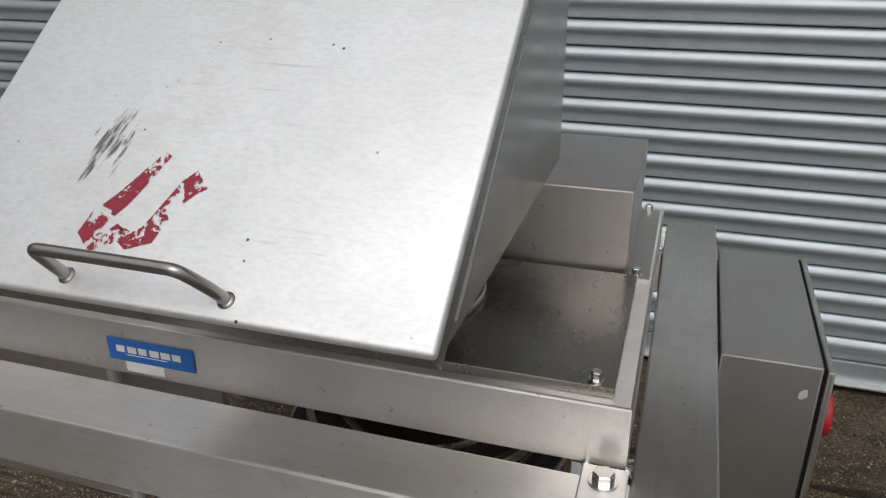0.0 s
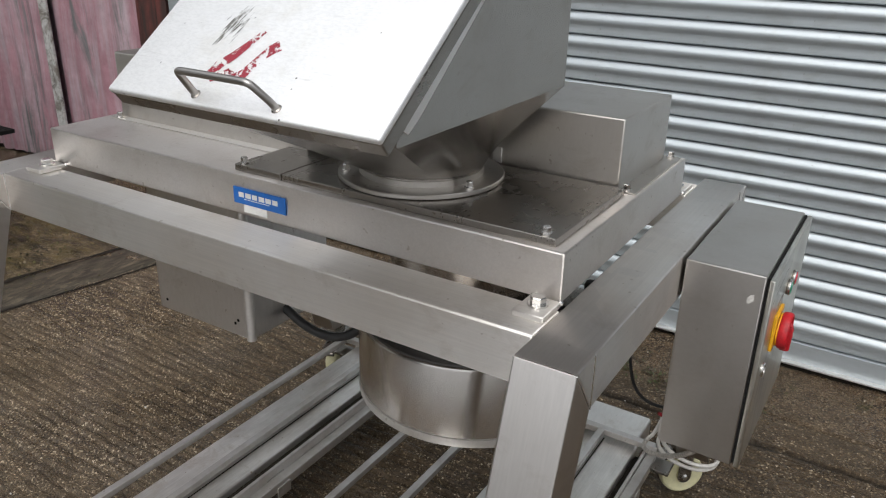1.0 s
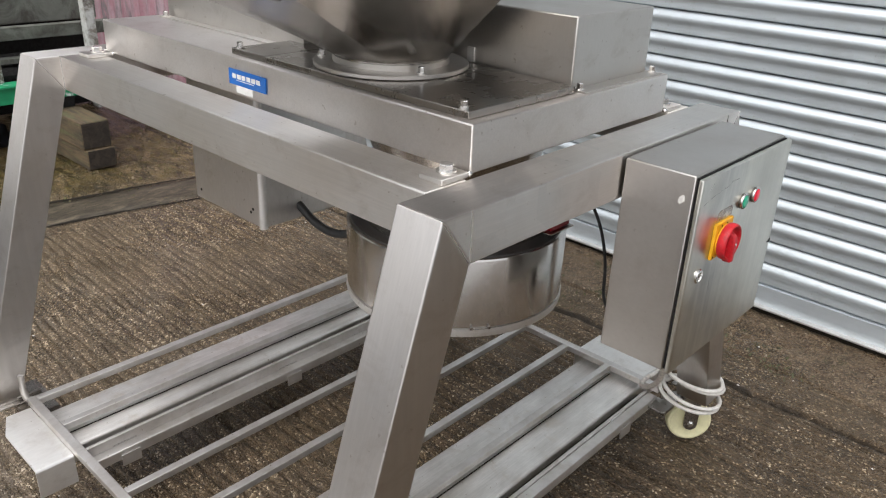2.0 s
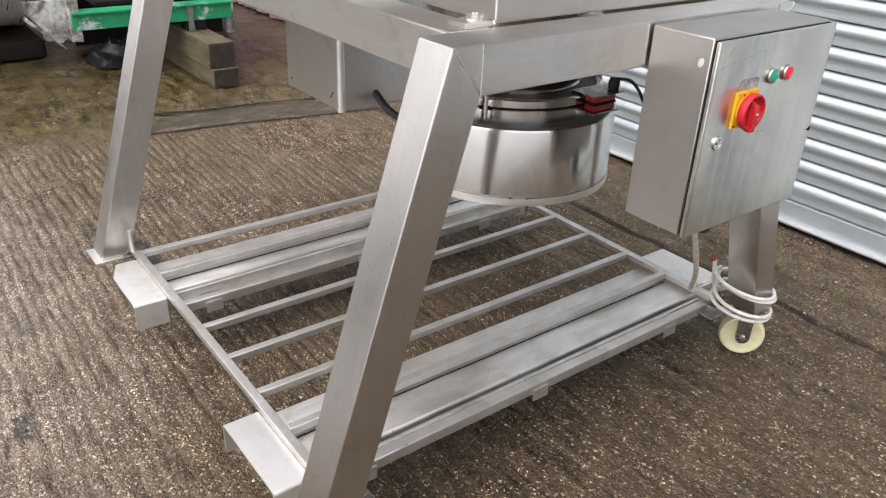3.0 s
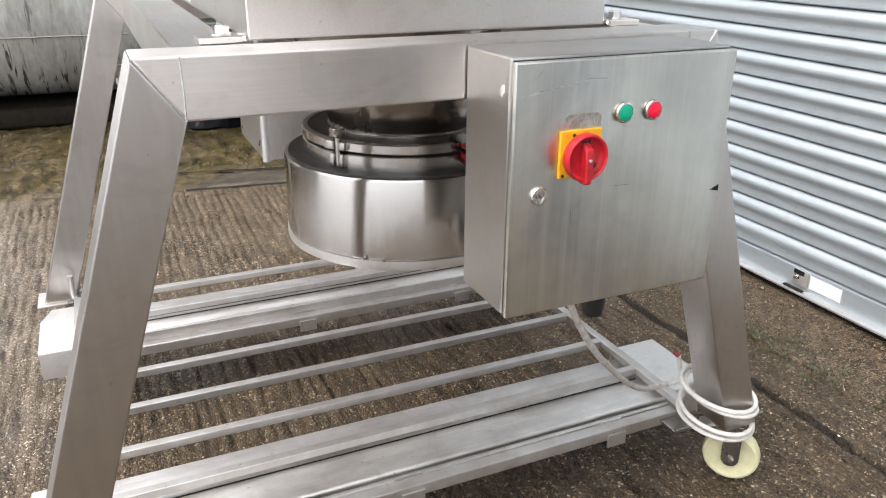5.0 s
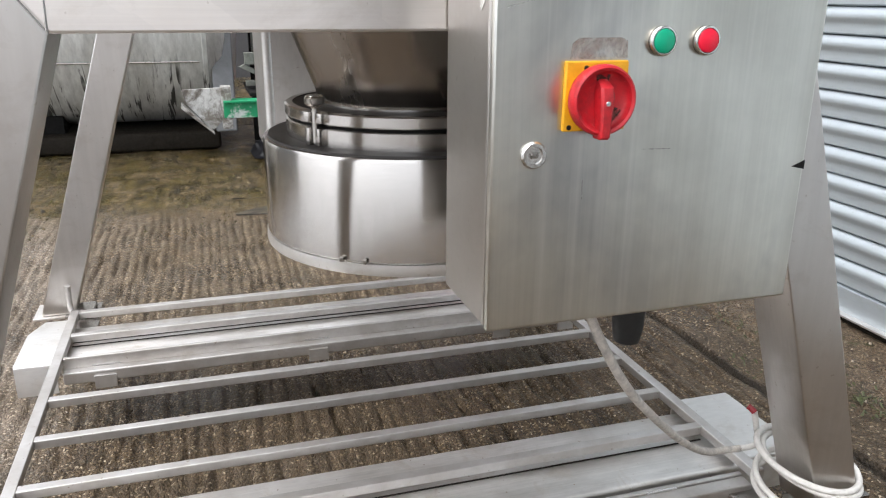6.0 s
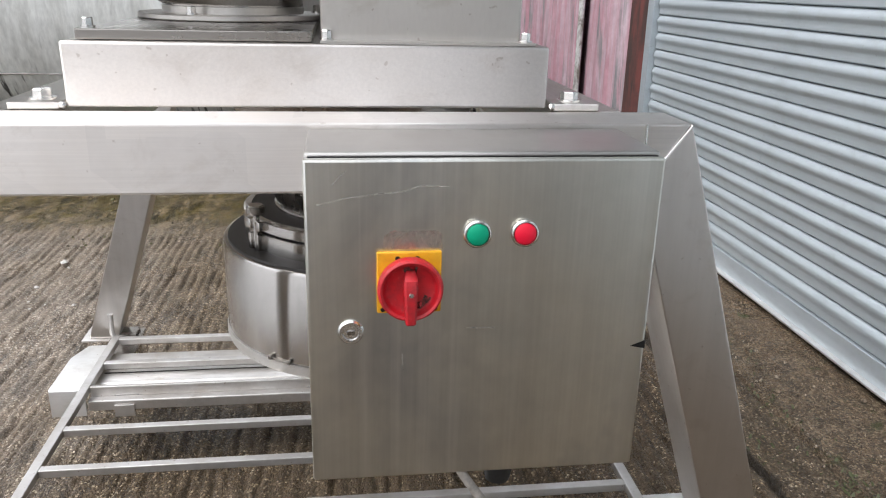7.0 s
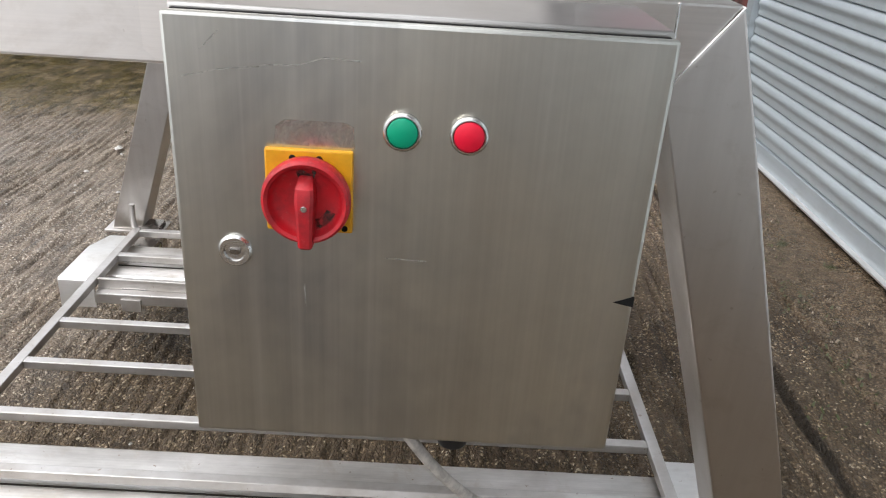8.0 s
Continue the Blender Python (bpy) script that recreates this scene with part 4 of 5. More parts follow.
part("switch_cap", bm_turn([(0, 0.856), (0.012, 0.856), (0.013, 0.872), (0.009, 0.880), (0, 0.880)], (-0.222, 0.632, 0), steps=16), BLACK, sw, "", 40)
catch = join(bm_box(-0.016, 0.016, 0.0, 0.0022, 0.0, 0.003, 0.0006), bm_box(-0.0215, -0.0155, 0.0, 0.0075, 0.0, 0.005, 0.001), bm_box(0.0155, 0.0215, 0.0, 0.0075, 0.0, 0.005, 0.001))
part("drum_catch", catch, STEEL_DARK, mill).matrix_basis = Matrix.Translation((DX + (DR + 0.001) * math.cos(radians(-35)), DY + (DR + 0.001) * math.sin(radians(-35)), 0.641)) @ Matrix.Rotation(radians(55), 4, "Z") @ Matrix.Rotation(radians(90), 4, "X")
for x, z in ((-0.945, 0.705), (-0.955, 0.695), (-1.19, 0.690)):
    part("rivet", bm_turn([(0, -0.002), (0.003, -0.001), (0.004, 0.0)], (x, 0.3245, z), "y", 10), DARK, jbox)

# ---- cables ----
def wraps(z_top, z_low, turns, centre, rx, ry, lean):
    """Loose loops of cord, in two bunches one over the other."""
    out = []
    n = int(turns * 24)
    for i in range(n + 1):
        a = 2 * math.pi * i / 24 + math.pi
        k = i / n
        w = 1.0 + 0.05 * math.sin(0.37 * i) + 0.03 * math.sin(0.11 * i + 1.0)
        bunch = 0.5 + 0.5 * math.tanh((k - 0.5) * 7.0)
        out.append((centre[0] + rx * w * math.cos(a), centre[1] + ry * w * math.sin(a), z_top + (z_low - z_top) * (0.25 * k + 0.75 * bunch) + lean * math.cos(a - 0.5) + 0.006 * math.sin(0.23 * i)))
    return out


cord = thing("power_cord", "white power cord coiled round a leg of the stand", "cable", (-0.055, 1.112, 0.19))
loops = wraps(0.286, 0.212, 4.0, (-0.058, 1.106), 0.080, 0.078, -0.016)
part("coil", bm_tube([(-0.160, 1.050, 0.252), (-0.150, 1.075, 0.258)] + loops + [(-0.138, 1.08, 0.25), (-0.134, 1.06, 0.30), (-0.128, 1.043, 0.344)], 0.0054, 10, 2), CORD, cord, "", 60)
part("lead", bm_tube([(0.055, 0.602, 0.680), (0.054, 0.628, 0.62), (0.035, 0.685, 0.53), (-0.005, 0.765, 0.445), (-0.075, 0.870, 0.345), (-0.135, 0.960, 0.275), (-0.162, 1.010, 0.253), (-0.160, 1.052, 0.252)], 0.0062, 10, 3), CORD_DIRTY, cord, "dirty grey-white length of cord up to the box", 60)
part("cord_end", bm_tube([(-0.128, 1.043, 0.3435), (-0.131, 1.041, 0.347), (-0.138, 1.037, 0.351)], 0.0057, 8, 1), SWITCH_RED, cord, "red taped end", 60)
black_lead = new("black_lead", mesh_of("black_lead", bm_tube([(-0.222, 0.632, 0.878), (-0.20, 0.675, 0.875), (-0.170, 0.700, 0.80), (-0.140, 0.690, 0.72), (-0.110, 0.640, 0.66), (-0.06, 0.620, 0.640), (0.03, 0.640, 0.650), (0.04, 0.655, 0.690)], 0.0036, 8, 3), BLACK, 60))
tagged(black_lead, "thin black lead from the safety switch to the control box", "cable")
loop = new("black_hose", mesh_of("black_hose", bm_tube([(-0.91, 0.44, 0.70), (-0.84, 0.44, 0.664), (-0.76, 0.45, 0.655), (-0.70, 0.47, 0.69), (-0.66, 0.49, 0.78)], 0.011, 10, 3), BLACK, 60))
tagged(loop, "short black hose looped between box and drum", "hose")

# ---- ground, shutter, walls ----
def ground_mesh():
    xs = [-90, -40, -18, -9, -6] + [-4.6 + 0.02 * i for i in range(315)] + [1.70 + 0.06 * i for i in range(28)] + [5, 9, 18, 40, 90]
    ys = [-90, -40, -18, -9, -5, -3.4] + [-2.4 + 0.005 * i for i in range(800)] + [1.605 + 0.01 * i for i in range(60)] + [2.21 + 0.05 * i for i in range(7)] + [3, 5, 9, 18, 40, 90]
    verts = []
    for y in ys:
        for x in xs:
            z = 0.0
            near = -2.775 + 0.17 * (y - 1.1)
            if -2.4 <= y <= 1.555 and near < x < 3.4:
                lumpy = max(0.0, min(1.0, (x + 1.5) / 0.8)) * max(0.0, min(1.0, (0.25 - y) / 0.5))
                w = noise.noise((x * 1.1, y * 3.0, 0.0)) * 0.020 + noise.noise((x * 7.0, y * 9.0, 7.0)) * (0.011 + 0.012 * lumpy)
                s = (y + w + 0.015 * x) / 0.036
                d = abs(s - round(s)) * 0.036
                deep = 0.35 + 0.9 * max(0.0, noise.noise((x * 2.3, round(s) * 3.7, 3.0)) + 0.35)
                deep *= 0.25 + 1.1 * max(0.0, min(1.0, 0.62 + 1.5 * noise.noise((x * 9.0, round(s) * 5.1, 9.0))))
                deep *= 0.45 + 0.55 * min(1.0, max(0.0, (0.35 - x) / 1.2))
                deep *= (1.0 - 0.45 * lumpy) * min(1.0, max(0.0, (y + 2.3) / 0.8))
                fade = max(0.0, min(1.0, (x - near) / 0.15))
                z = -0.0125 * deep * math.exp(-((d / 0.0075) ** 2)) * fade + 0.0026 * lumpy * noise.noise((x * 26, y * 40, 6)) + 0.0024 * noise.noise((x * 14, y * 34, 1)) + 0.0012 * noise.noise((x * 33, y * 70, 2))
            elif -2.4 <= y <= 2.5 and -4.7 < x < 3.4:
                z = 0.008 * noise.noise((x * 2.6, y * 3.1, 5.0)) + 0.005 * noise.noise((x * 9.0, y * 9.0, 8.0)) + 0.003 * noise.noise((x * 26.0, y * 26.0, 3.0)) - 0.006
            g = abs(y - 1.585 - 0.010 * noise.noise((x * 3, 0, 0)) - 0.004 * noise.noise((x * 11, 0, 4)))
            if g < 0.013 and -2.9 < x < 3.4:
                z -= 0.018
            g = abs(y - 1.785 - 0.028 * noise.noise((x * 1.9, 0, 2)) - 0.010 * noise.noise((x * 8, 0, 3)))
            if g < 0.009 and -2.9 < x < 3.4:
                z -= 0.010
            verts.append((x, y, z))
    nx = len(xs)
    faces = [(r * nx + c, r * nx + c + 1, (r + 1) * nx + c + 1, (r + 1) * nx + c) for r in range(len(ys) - 1) for c in range(nx - 1)]
    me = bpy.data.meshes.new("ground")
    me.from_pydata(verts, [], faces)
    me.shade_smooth()
    return me


def concrete():
    m, n, l, p = mat("wet_ribbed_concrete")
    v = coords(n, l)
    big = noise_tex(n, l, v, 0.8, 5.0, 0.6)
    fine = noise_tex(n, l, v, 160.0, 4.0, 0.7)
    mid = noise_tex(n, l, coords(n, l, (0.6, 2.2, 1)), 9.0, 7.0, 0.7)
    geo = n.new("ShaderNodeNewGeometry")
    sep = n.new("ShaderNodeSeparateXYZ")
    l.new(geo.outputs["Position"], sep.inputs["Vector"])
    wob = math_node(n, l, "MULTIPLY", math_node(n, l, "SUBTRACT", noise_tex(n, l, v, 2.2, 5.0), 0.5), 0.9)
    # aggregate: small stones of mixed tones set in the cement
    warp = n.new("ShaderNodeVectorMath")
    warp.operation = "MULTIPLY_ADD"
    nz = n.new("ShaderNodeTexNoise")
    nz.inputs["Scale"].default_value = 60.0
    l.new(v, nz.inputs["Vector"])
    l.new(nz.outputs["Color"], warp.inputs[0])
    warp.inputs[1].default_value = (0.006, 0.006, 0.006)
    l.new(v, warp.inputs[2])
    vo = n.new("ShaderNodeTexVoronoi")
    vo.inputs["Scale"].default_value = 205.0
    l.new(warp.outputs[0], vo.inputs["Vector"])
    tone = n.new("ShaderNodeSeparateColor")
    l.new(vo.outputs["Color"], tone.inputs["Color"])
    # tone mix runs paler towards -x and -y, with a wavering edge
    sw_pale = ramp(n, l, math_node(n, l, "ADD", math_node(n, l, "MULTIPLY", sep.outputs["X"], -0.55), math_node(n, l, "ADD", math_node(n, l, "MULTIPLY", wob, 0.9), math_node(n, l, "MULTIPLY", sep.outputs["Y"], -0.42))), (0.10, 0.0), (0.85, 1.0))
    light = ramp(n, l, tone.outputs[0], (0.0, (0.060, 0.043, 0.027)), (0.40, (0.130, 0.093, 0.057)), (0.86, (0.19, 0.138, 0.085)), (0.91, (0.42, 0.325, 0.21)), (0.97, (0.64, 0.53, 0.38)))
    tan = ramp(n, l, tone.outputs[0], (0.0, (0.14, 0.106, 0.078)), (0.40, (0.26, 0.205, 0.155)), (0.86, (0.35, 0.285, 0.22)), (0.90, (0.56, 0.47, 0.37)), (0.97, (0.72, 0.64, 0.53)))
    south = math_node(n, l, "ADD", math_node(n, l, "MULTIPLY", sep.outputs["Y"], -1.0), math_node(n, l, "MULTIPLY", wob, 0.5))
    east = math_node(n, l, "ADD", math_node(n, l, "MULTIPLY", sep.outputs["X"], -1.0), math_node(n, l, "MULTIPLY", wob, 0.4))
    tan_mask = math_node(n, l, "MULTIPLY", ramp(n, l, south, (0.05, 0.0), (0.55, 1.0)), ramp(n, l, east, (0.0, 0.0), (0.55, 1.0)))
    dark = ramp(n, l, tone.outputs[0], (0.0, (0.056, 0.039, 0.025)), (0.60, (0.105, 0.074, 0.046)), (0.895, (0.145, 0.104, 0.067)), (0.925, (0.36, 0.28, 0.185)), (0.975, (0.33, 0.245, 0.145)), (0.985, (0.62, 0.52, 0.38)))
    col = mix(n, l, sw_pale, dark, mix(n, l, tan_mask, light, tan))
    col = mix(n, l, 0.85, col, ramp(n, l, mid, (0.34, 0.25), (0.58, 1.0)), "MULTIPLY")
    col = mix(n, l, ramp(n, l, big, (0.40, 0.0), (0.75, 0.35)), col, (0.16, 0.115, 0.065))
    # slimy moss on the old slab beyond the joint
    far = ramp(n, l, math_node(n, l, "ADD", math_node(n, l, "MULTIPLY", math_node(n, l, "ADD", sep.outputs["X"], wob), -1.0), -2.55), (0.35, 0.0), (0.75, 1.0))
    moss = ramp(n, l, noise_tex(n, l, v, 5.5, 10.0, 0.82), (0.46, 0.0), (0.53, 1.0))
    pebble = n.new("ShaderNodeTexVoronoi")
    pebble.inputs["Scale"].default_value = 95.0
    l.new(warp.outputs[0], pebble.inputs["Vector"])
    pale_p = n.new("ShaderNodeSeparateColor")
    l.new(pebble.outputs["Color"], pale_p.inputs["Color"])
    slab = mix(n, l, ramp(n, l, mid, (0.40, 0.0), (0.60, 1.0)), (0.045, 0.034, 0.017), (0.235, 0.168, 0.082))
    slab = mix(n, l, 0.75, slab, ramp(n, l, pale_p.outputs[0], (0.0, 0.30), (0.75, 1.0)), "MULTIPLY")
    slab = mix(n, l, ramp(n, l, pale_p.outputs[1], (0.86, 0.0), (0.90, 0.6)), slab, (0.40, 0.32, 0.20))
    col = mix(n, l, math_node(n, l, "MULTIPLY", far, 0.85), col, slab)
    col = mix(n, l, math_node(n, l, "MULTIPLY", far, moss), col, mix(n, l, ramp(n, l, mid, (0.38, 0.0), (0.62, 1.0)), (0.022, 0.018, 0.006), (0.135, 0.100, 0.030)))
    # blackened towards the tank: wet moss, plus the tank's shade put into the colour
    tank_shade = ramp(n, l, math_node(n, l, "ADD", math_node(n, l, "MULTIPLY", sep.outputs["X"], -1.0), math_node(n, l, "MULTIPLY", wob, 1.1)), (3.35, 0.0), (4.1, 0.90))
    col = mix(n, l, tank_shade, col, mix(n, l, mid, (0.010, 0.009, 0.005), (0.050, 0.042, 0.018)))
    # brown silt along the shutter, with a few tufts of moss
    edge = ramp(n, l, math_node(n, l, "ADD", sep.outputs["Y"], math_node(n, l, "ADD", math_node(n, l, "MULTIPLY", wob, 0.25), -1.3)), (0.43, 0.0), (0.54, 1.0))
    silt = mix(n, l, ramp(n, l, noise_tex(n, l, v, 22.0, 10.0, 0.82), (0.40, 0.0), (0.60, 1.0)), (0.036, 0.024, 0.015), (0.165, 0.112, 0.070))
    silt = mix(n, l, ramp(n, l, tone.outputs[1], (0.74, 0.0), (0.80, 0.8)), silt, (0.30, 0.235, 0.155))
    silt = mix(n, l, ramp(n, l, tone.outputs[2], (0.80, 0.0), (0.86, 0.7)), silt, (0.024, 0.018, 0.012))
    col = mix(n, l, math_node(n, l, "MULTIPLY", edge, 0.8), col, silt)
    tuft = ramp(n, l, noise_tex(n, l, v, 7.0, 7.0, 0.7), (0.60, 0.0), (0.67, 1.0))
    col = mix(n, l, math_node(n, l, "MULTIPLY", edge, tuft), col, (0.040, 0.046, 0.013))
    # wet soil lying in the joint
    gap = math_node(n, l, "ABSOLUTE", math_node(n, l, "ADD", sep.outputs["Y"], math_node(n, l, "ADD", math_node(n, l, "MULTIPLY", math_node(n, l, "SUBTRACT", mid, 0.5), 0.018), -1.585)))
    col = mix(n, l, ramp(n, l, gap, (0.012, 0.9), (0.022, 0.0)), col, (0.022, 0.016, 0.010))
    # pale grey ground to the south, added unseen to brighten the steel's reflections
    off = math_node(n, l, "SUBTRACT", -0.95, sep.outputs["Y"])
    yard = ramp(n, l, math_node(n, l, "ADD", off, math_node(n, l, "MULTIPLY", wob, 0.5)), (0.0, 0.0), (0.9, 1.0))
    yard = math_node(n, l, "MULTIPLY", yard, ramp(n, l, math_node(n, l, "ADD", sep.outputs["X"], math_node(n, l, "ADD", wob, 2.9)), (0.2, 0.0), (0.9, 1.0)))
    col = mix(n, l, yard, col, mix(n, l, big, (0.22, 0.215, 0.21), (0.42, 0.41, 0.40)))
    l.new(col, p.inputs["Base Color"])
    wet = ramp(n, l, noise_tex(n, l, v, 1.6, 5.0, 0.6), (0.36, 0.17), (0.64, 0.42))
    l.new(math_node(n, l, "ADD", wet, math_node(n, l, "MULTIPLY", math_node(n, l, "SUBTRACT", fine, 0.5), 0.35)), p.inputs["Roughness"])
    p.inputs["Specular IOR Level"].default_value = 0.18
    lumps = noise_tex(n, l, coords(n, l, (0.8, 1.3, 1)), 48.0, 3.0, 0.6)
    cell = n.new("ShaderNodeTexVoronoi")
    cell.feature = "DISTANCE_TO_EDGE"
    cell.inputs["Scale"].default_value = 62.0
    warp2 = n.new("ShaderNodeVectorMath")
    warp2.operation = "MULTIPLY_ADD"
    warp2.inputs[1].default_value = (0.016, 0.016, 0.016)
    l.new(nz.outputs["Color"], warp2.inputs[0])
    l.new(coords(n, l, (0.75, 1.25, 1)), warp2.inputs[2])
    l.new(warp2.outputs[0], cell.inputs["Vector"])
    crack = ramp(n, l, cell.outputs["Distance"], (0.0, 0.0), (0.16, 1.0))
    h = math_node(n, l, "ADD", math_node(n, l, "MULTIPLY", lumps, 1.1), math_node(n, l, "MULTIPLY", fine, 0.35))
    h = math_node(n, l, "ADD", h, math_node(n, l, "ADD", math_node(n, l, "MULTIPLY", vo.outputs["Distance"], -0.55), math_node(n, l, "MULTIPLY", mid, 1.3)))
    h = math_node(n, l, "ADD", h, math_node(n, l, "MULTIPLY", crack, 0.55))
    bump(n, l, p, h, 1.0, 0.0060)
    # a film of water, thicker in patches, that rounds off the grain
    film = n.new("ShaderNodeBump")
    film.inputs["Strength"].default_value, film.inputs["Distance"].default_value = 0.8, 0.006
    l.new(math_node(n, l, "ADD", mid, math_node(n, l, "ADD", math_node(n, l, "MULTIPLY", lumps, 1.1), math_node(n, l, "MULTIPLY", fine, 0.3))), film.inputs["Height"])
    l.new(film.outputs["Normal"], p.inputs["Coat Normal"])
    patch = ramp(n, l, noise_tex(n, l, v, 2.3, 5.0, 0.6), (0.38, 0.14), (0.64, 0.72))
    l.new(math_node(n, l, "MULTIPLY", patch, ramp(n, l, sw_pale, (0.0, 0.18), (1.0, 1.0))), p.inputs["Coat Weight"])
    p.inputs["Coat Roughness"].default_value, p.inputs["Coat IOR"].default_value = 0.10, 1.55
    return m


ground = new("ground", ground_mesh())
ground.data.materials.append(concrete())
tagged(ground, "wet brown ribbed concrete yard with moss and joints", "ground", kind="structure")

SY = 2.18
shutter = thing("roller_shutter", "galvanised steel roller shutter with horizontal ribbed slats", "shutter", (0.4, SY, 0.0), kind="structure")
PITCH = 0.0885
prof = [(0.020, 0.0), (-0.001, 0.0025), (-0.006, 0.007), (-0.0055, 0.020), (-0.0045, 0.034), (-0.0075, 0.042), (-0.0125, 0.050), (-0.014, 0.058), (-0.0115, 0.067), (-0.005, 0.077), (0.001, 0.0845), (0.006, 0.0862), (0.020, 0.0885)]


def slat_mesh():
    bm = bmesh.new()
    rows = []
    for x in (-3.61, 3.61):
        rows.append([bm.verts.new((x, dy, dz)) for dy, dz in prof] + [bm.verts.new((x, dy + 0.0015, dz)) for dy, dz in reversed(prof)])
    k = len(rows[0])
    for i in range(k):
        bm.faces.new((rows[0][i], rows[1][i], rows[1][(i + 1) % k], rows[0][(i + 1) % k]))
    bm.faces.new(rows[0]), bm.faces.new(rows[1][::-1])
    bmesh.ops.recalc_face_normals(bm, faces=list(bm.faces))
    return bm


slat = mesh_of("slat", slat_mesh(), GALV, 50)
for i in range(27):
    again("slat", slat, (0.39, SY, 0.1045 + PITCH * i), shutter)
part("bottom_rail", bm_box(-3.2, 4.0, SY - 0.014, SY + 0.012, 0.016, 0.1035, 0.003), GALV, shutter)
part("bottom_flange", bm_box(-3.2, 4.0, SY - 0.042, SY - 0.0142, 0.017, 0.024, 0.001), STEEL_PLATE, shutter, "pale foot flange of the shutter")
catch_plate = part("catch_plate", bm_box(-0.795, -0.7235, SY - 0.0175, SY - 0.0142, 0.040, 0.098, 0.0008), STEEL_PLATE, shutter, "pale plate with a bolt")
part("bolt", bm_turn([(0, 0.0), (0.011, 0.0), (0.011, -0.007), (0.006, -0.008), (0.006, -0.020), (0, -0.021)], (-0.770, SY - 0.0176, 0.074), "y", 6), CHROME, catch_plate)
part("recess", bm_box(-0.793, -0.748, SY - 0.0181, SY - 0.0176, 0.080, 0.097), DARK, catch_plate)
part("dirt", bm_box(-0.82, -0.735, SY - 0.034, SY - 0.0182, 0.0243, 0.031, 0.003), SOIL_SHADE, catch_plate, "mossy dirt on the flange")
part("label_plate", bm_box(-0.722, -0.590, SY - 0.0165, SY - 0.0145, 0.046, 0.094, 0.0005), WHITE, shutter, "blank white label")

# guide, rusty post and painted wall beside the shutter
solo("shutter_guide", join(bm_box(-3.300, -3.225, SY - 0.040, SY + 0.045, 0.0, 2.5, 0.004)), GALV, "grey galvanised shutter guide rail", "rail", "structure")
solo("shutter_guide", bm_box(4.005, 4.080, SY - 0.040, SY + 0.045, 0.0, 2.5, 0.004), GALV, "grey galvanised shutter guide rail", "rail", "structure")
solo("rusty_post", bm_prism([(-3.60, SY - 0.02), (-3.52, SY - 0.05), (-3.44, SY - 0.02), (-3.40, SY - 0.045), (-3.345, SY - 0.02), (-3.345, SY + 0.05), (-3.60, SY + 0.05)], "z", 0.0, 2.5), RUST, "dark red rusty steel post beside the shutter", "post", "structure")


def sheet_mesh(x0, x1, y, pitch, depth, z1):
    bm = bmesh.new()
    n = int((x1 - x0) / pitch * 10)
    low, high = [], []
    for i in range(n + 1):
        x = x0 + (x1 - x0) * i / n
        ph = (x - x0) / pitch * 2 * math.pi
        w = depth * (0.5 + 0.5 * math.cos(ph)) ** 1.5 * (0.8 + 0.4 * noise.noise((x * 3, 0, 0)))
        low.append(bm.verts.new((x, y - w + 0.01 * noise.noise((x * 1.3, 0.0, 1.0)), 0.02 + 0.015 * noise.noise((x * 9, 0, 2)))))
        high.append(bm.verts.new((x, y - w, z1)))
    for i in range(n):
        bm.faces.new((low[i], low[i + 1], high[i + 1], high[i]))
    return bm


wall = thing("wall_painted", "pink and grey flaking corrugated sheet wall", "wall", (-5.0, SY, 0.0), kind="structure")
part("sheet", sheet_mesh(-7.2, -4.42, SY - 0.03, 0.125, 0.030, 2.49), PINK, wall, "", 60)
part("sheet", sheet_mesh(-4.42, -3.60, SY + 0.01, 0.205, 0.018, 2.49), PINK, wall, "", 60)
part("edge_strip", bm_box(-4.475, -4.395, SY - 0.068, SY - 0.050, 0.03, 2.49, 0.004), PALE, wall, "whitish bent edge strip")
part("backing", bm_box(-9.5, -3.345, SY + 0.055, SY + 0.20, 0.0, 2.5), PINK, wall)
# Unseen wall, added so that the steel tops reflect something dark.
solo("added_wall_over_shutter", bm_box(-9.5, 9.0, SY - 0.02, SY + 0.25, 2.502, 8.0), CLADDING, "unseen dark grey cladding added over the shutter", "wall", "structure")
solo("wall_beside_shutter", bm_box(4.085, 9.0, SY - 0.02, SY + 0.25, 0.0, 2.5), CLADDING, "plain dark grey wall beside the shutter", "wall", "structure")

# the tank and the frame it lies in
tank = thing("storage_tank", "large dirty steel tank lying on its side, streaked with black runs", "tank", (-5.25, -1.2, 0.0))
TR = 0.98
part("shell", bm_turn([(0, -4.0), (0.55, -3.95), (0.85, -3.80), (TR, -3.60), (TR, 0.22), (TR + 0.006, 0.225), (TR + 0.006, 0.25), (TR, 0.255), (0.93, 0.34), (0.7, 0.44), (0, 0.50)], (-5.25, 0, TR + 0.13), "y", 72), TANK, tank, "", 40)
part("weld_seam", bm_tube([(-4.405, -3.5, 0.605), (-4.405, -1.5, 0.605), (-4.405, 0.20, 0.605)], 0.006, 6, 1), STEEL_DARK, tank)
for y in (-3.0, -0.75):
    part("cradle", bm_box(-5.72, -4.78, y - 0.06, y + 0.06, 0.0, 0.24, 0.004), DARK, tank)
# Dark block added under the tank for the shade there.
part("tank_shade_block", bm_box(-5.55, -4.66, -3.6, 0.30, 0.0, 0.125, 0.03, 3), SOIL_SHADE, tank)
trailer = thing("steel_skid", "old steel skid with flaking green and white paint", "skid", (-3.9, 0.6, 0.0))
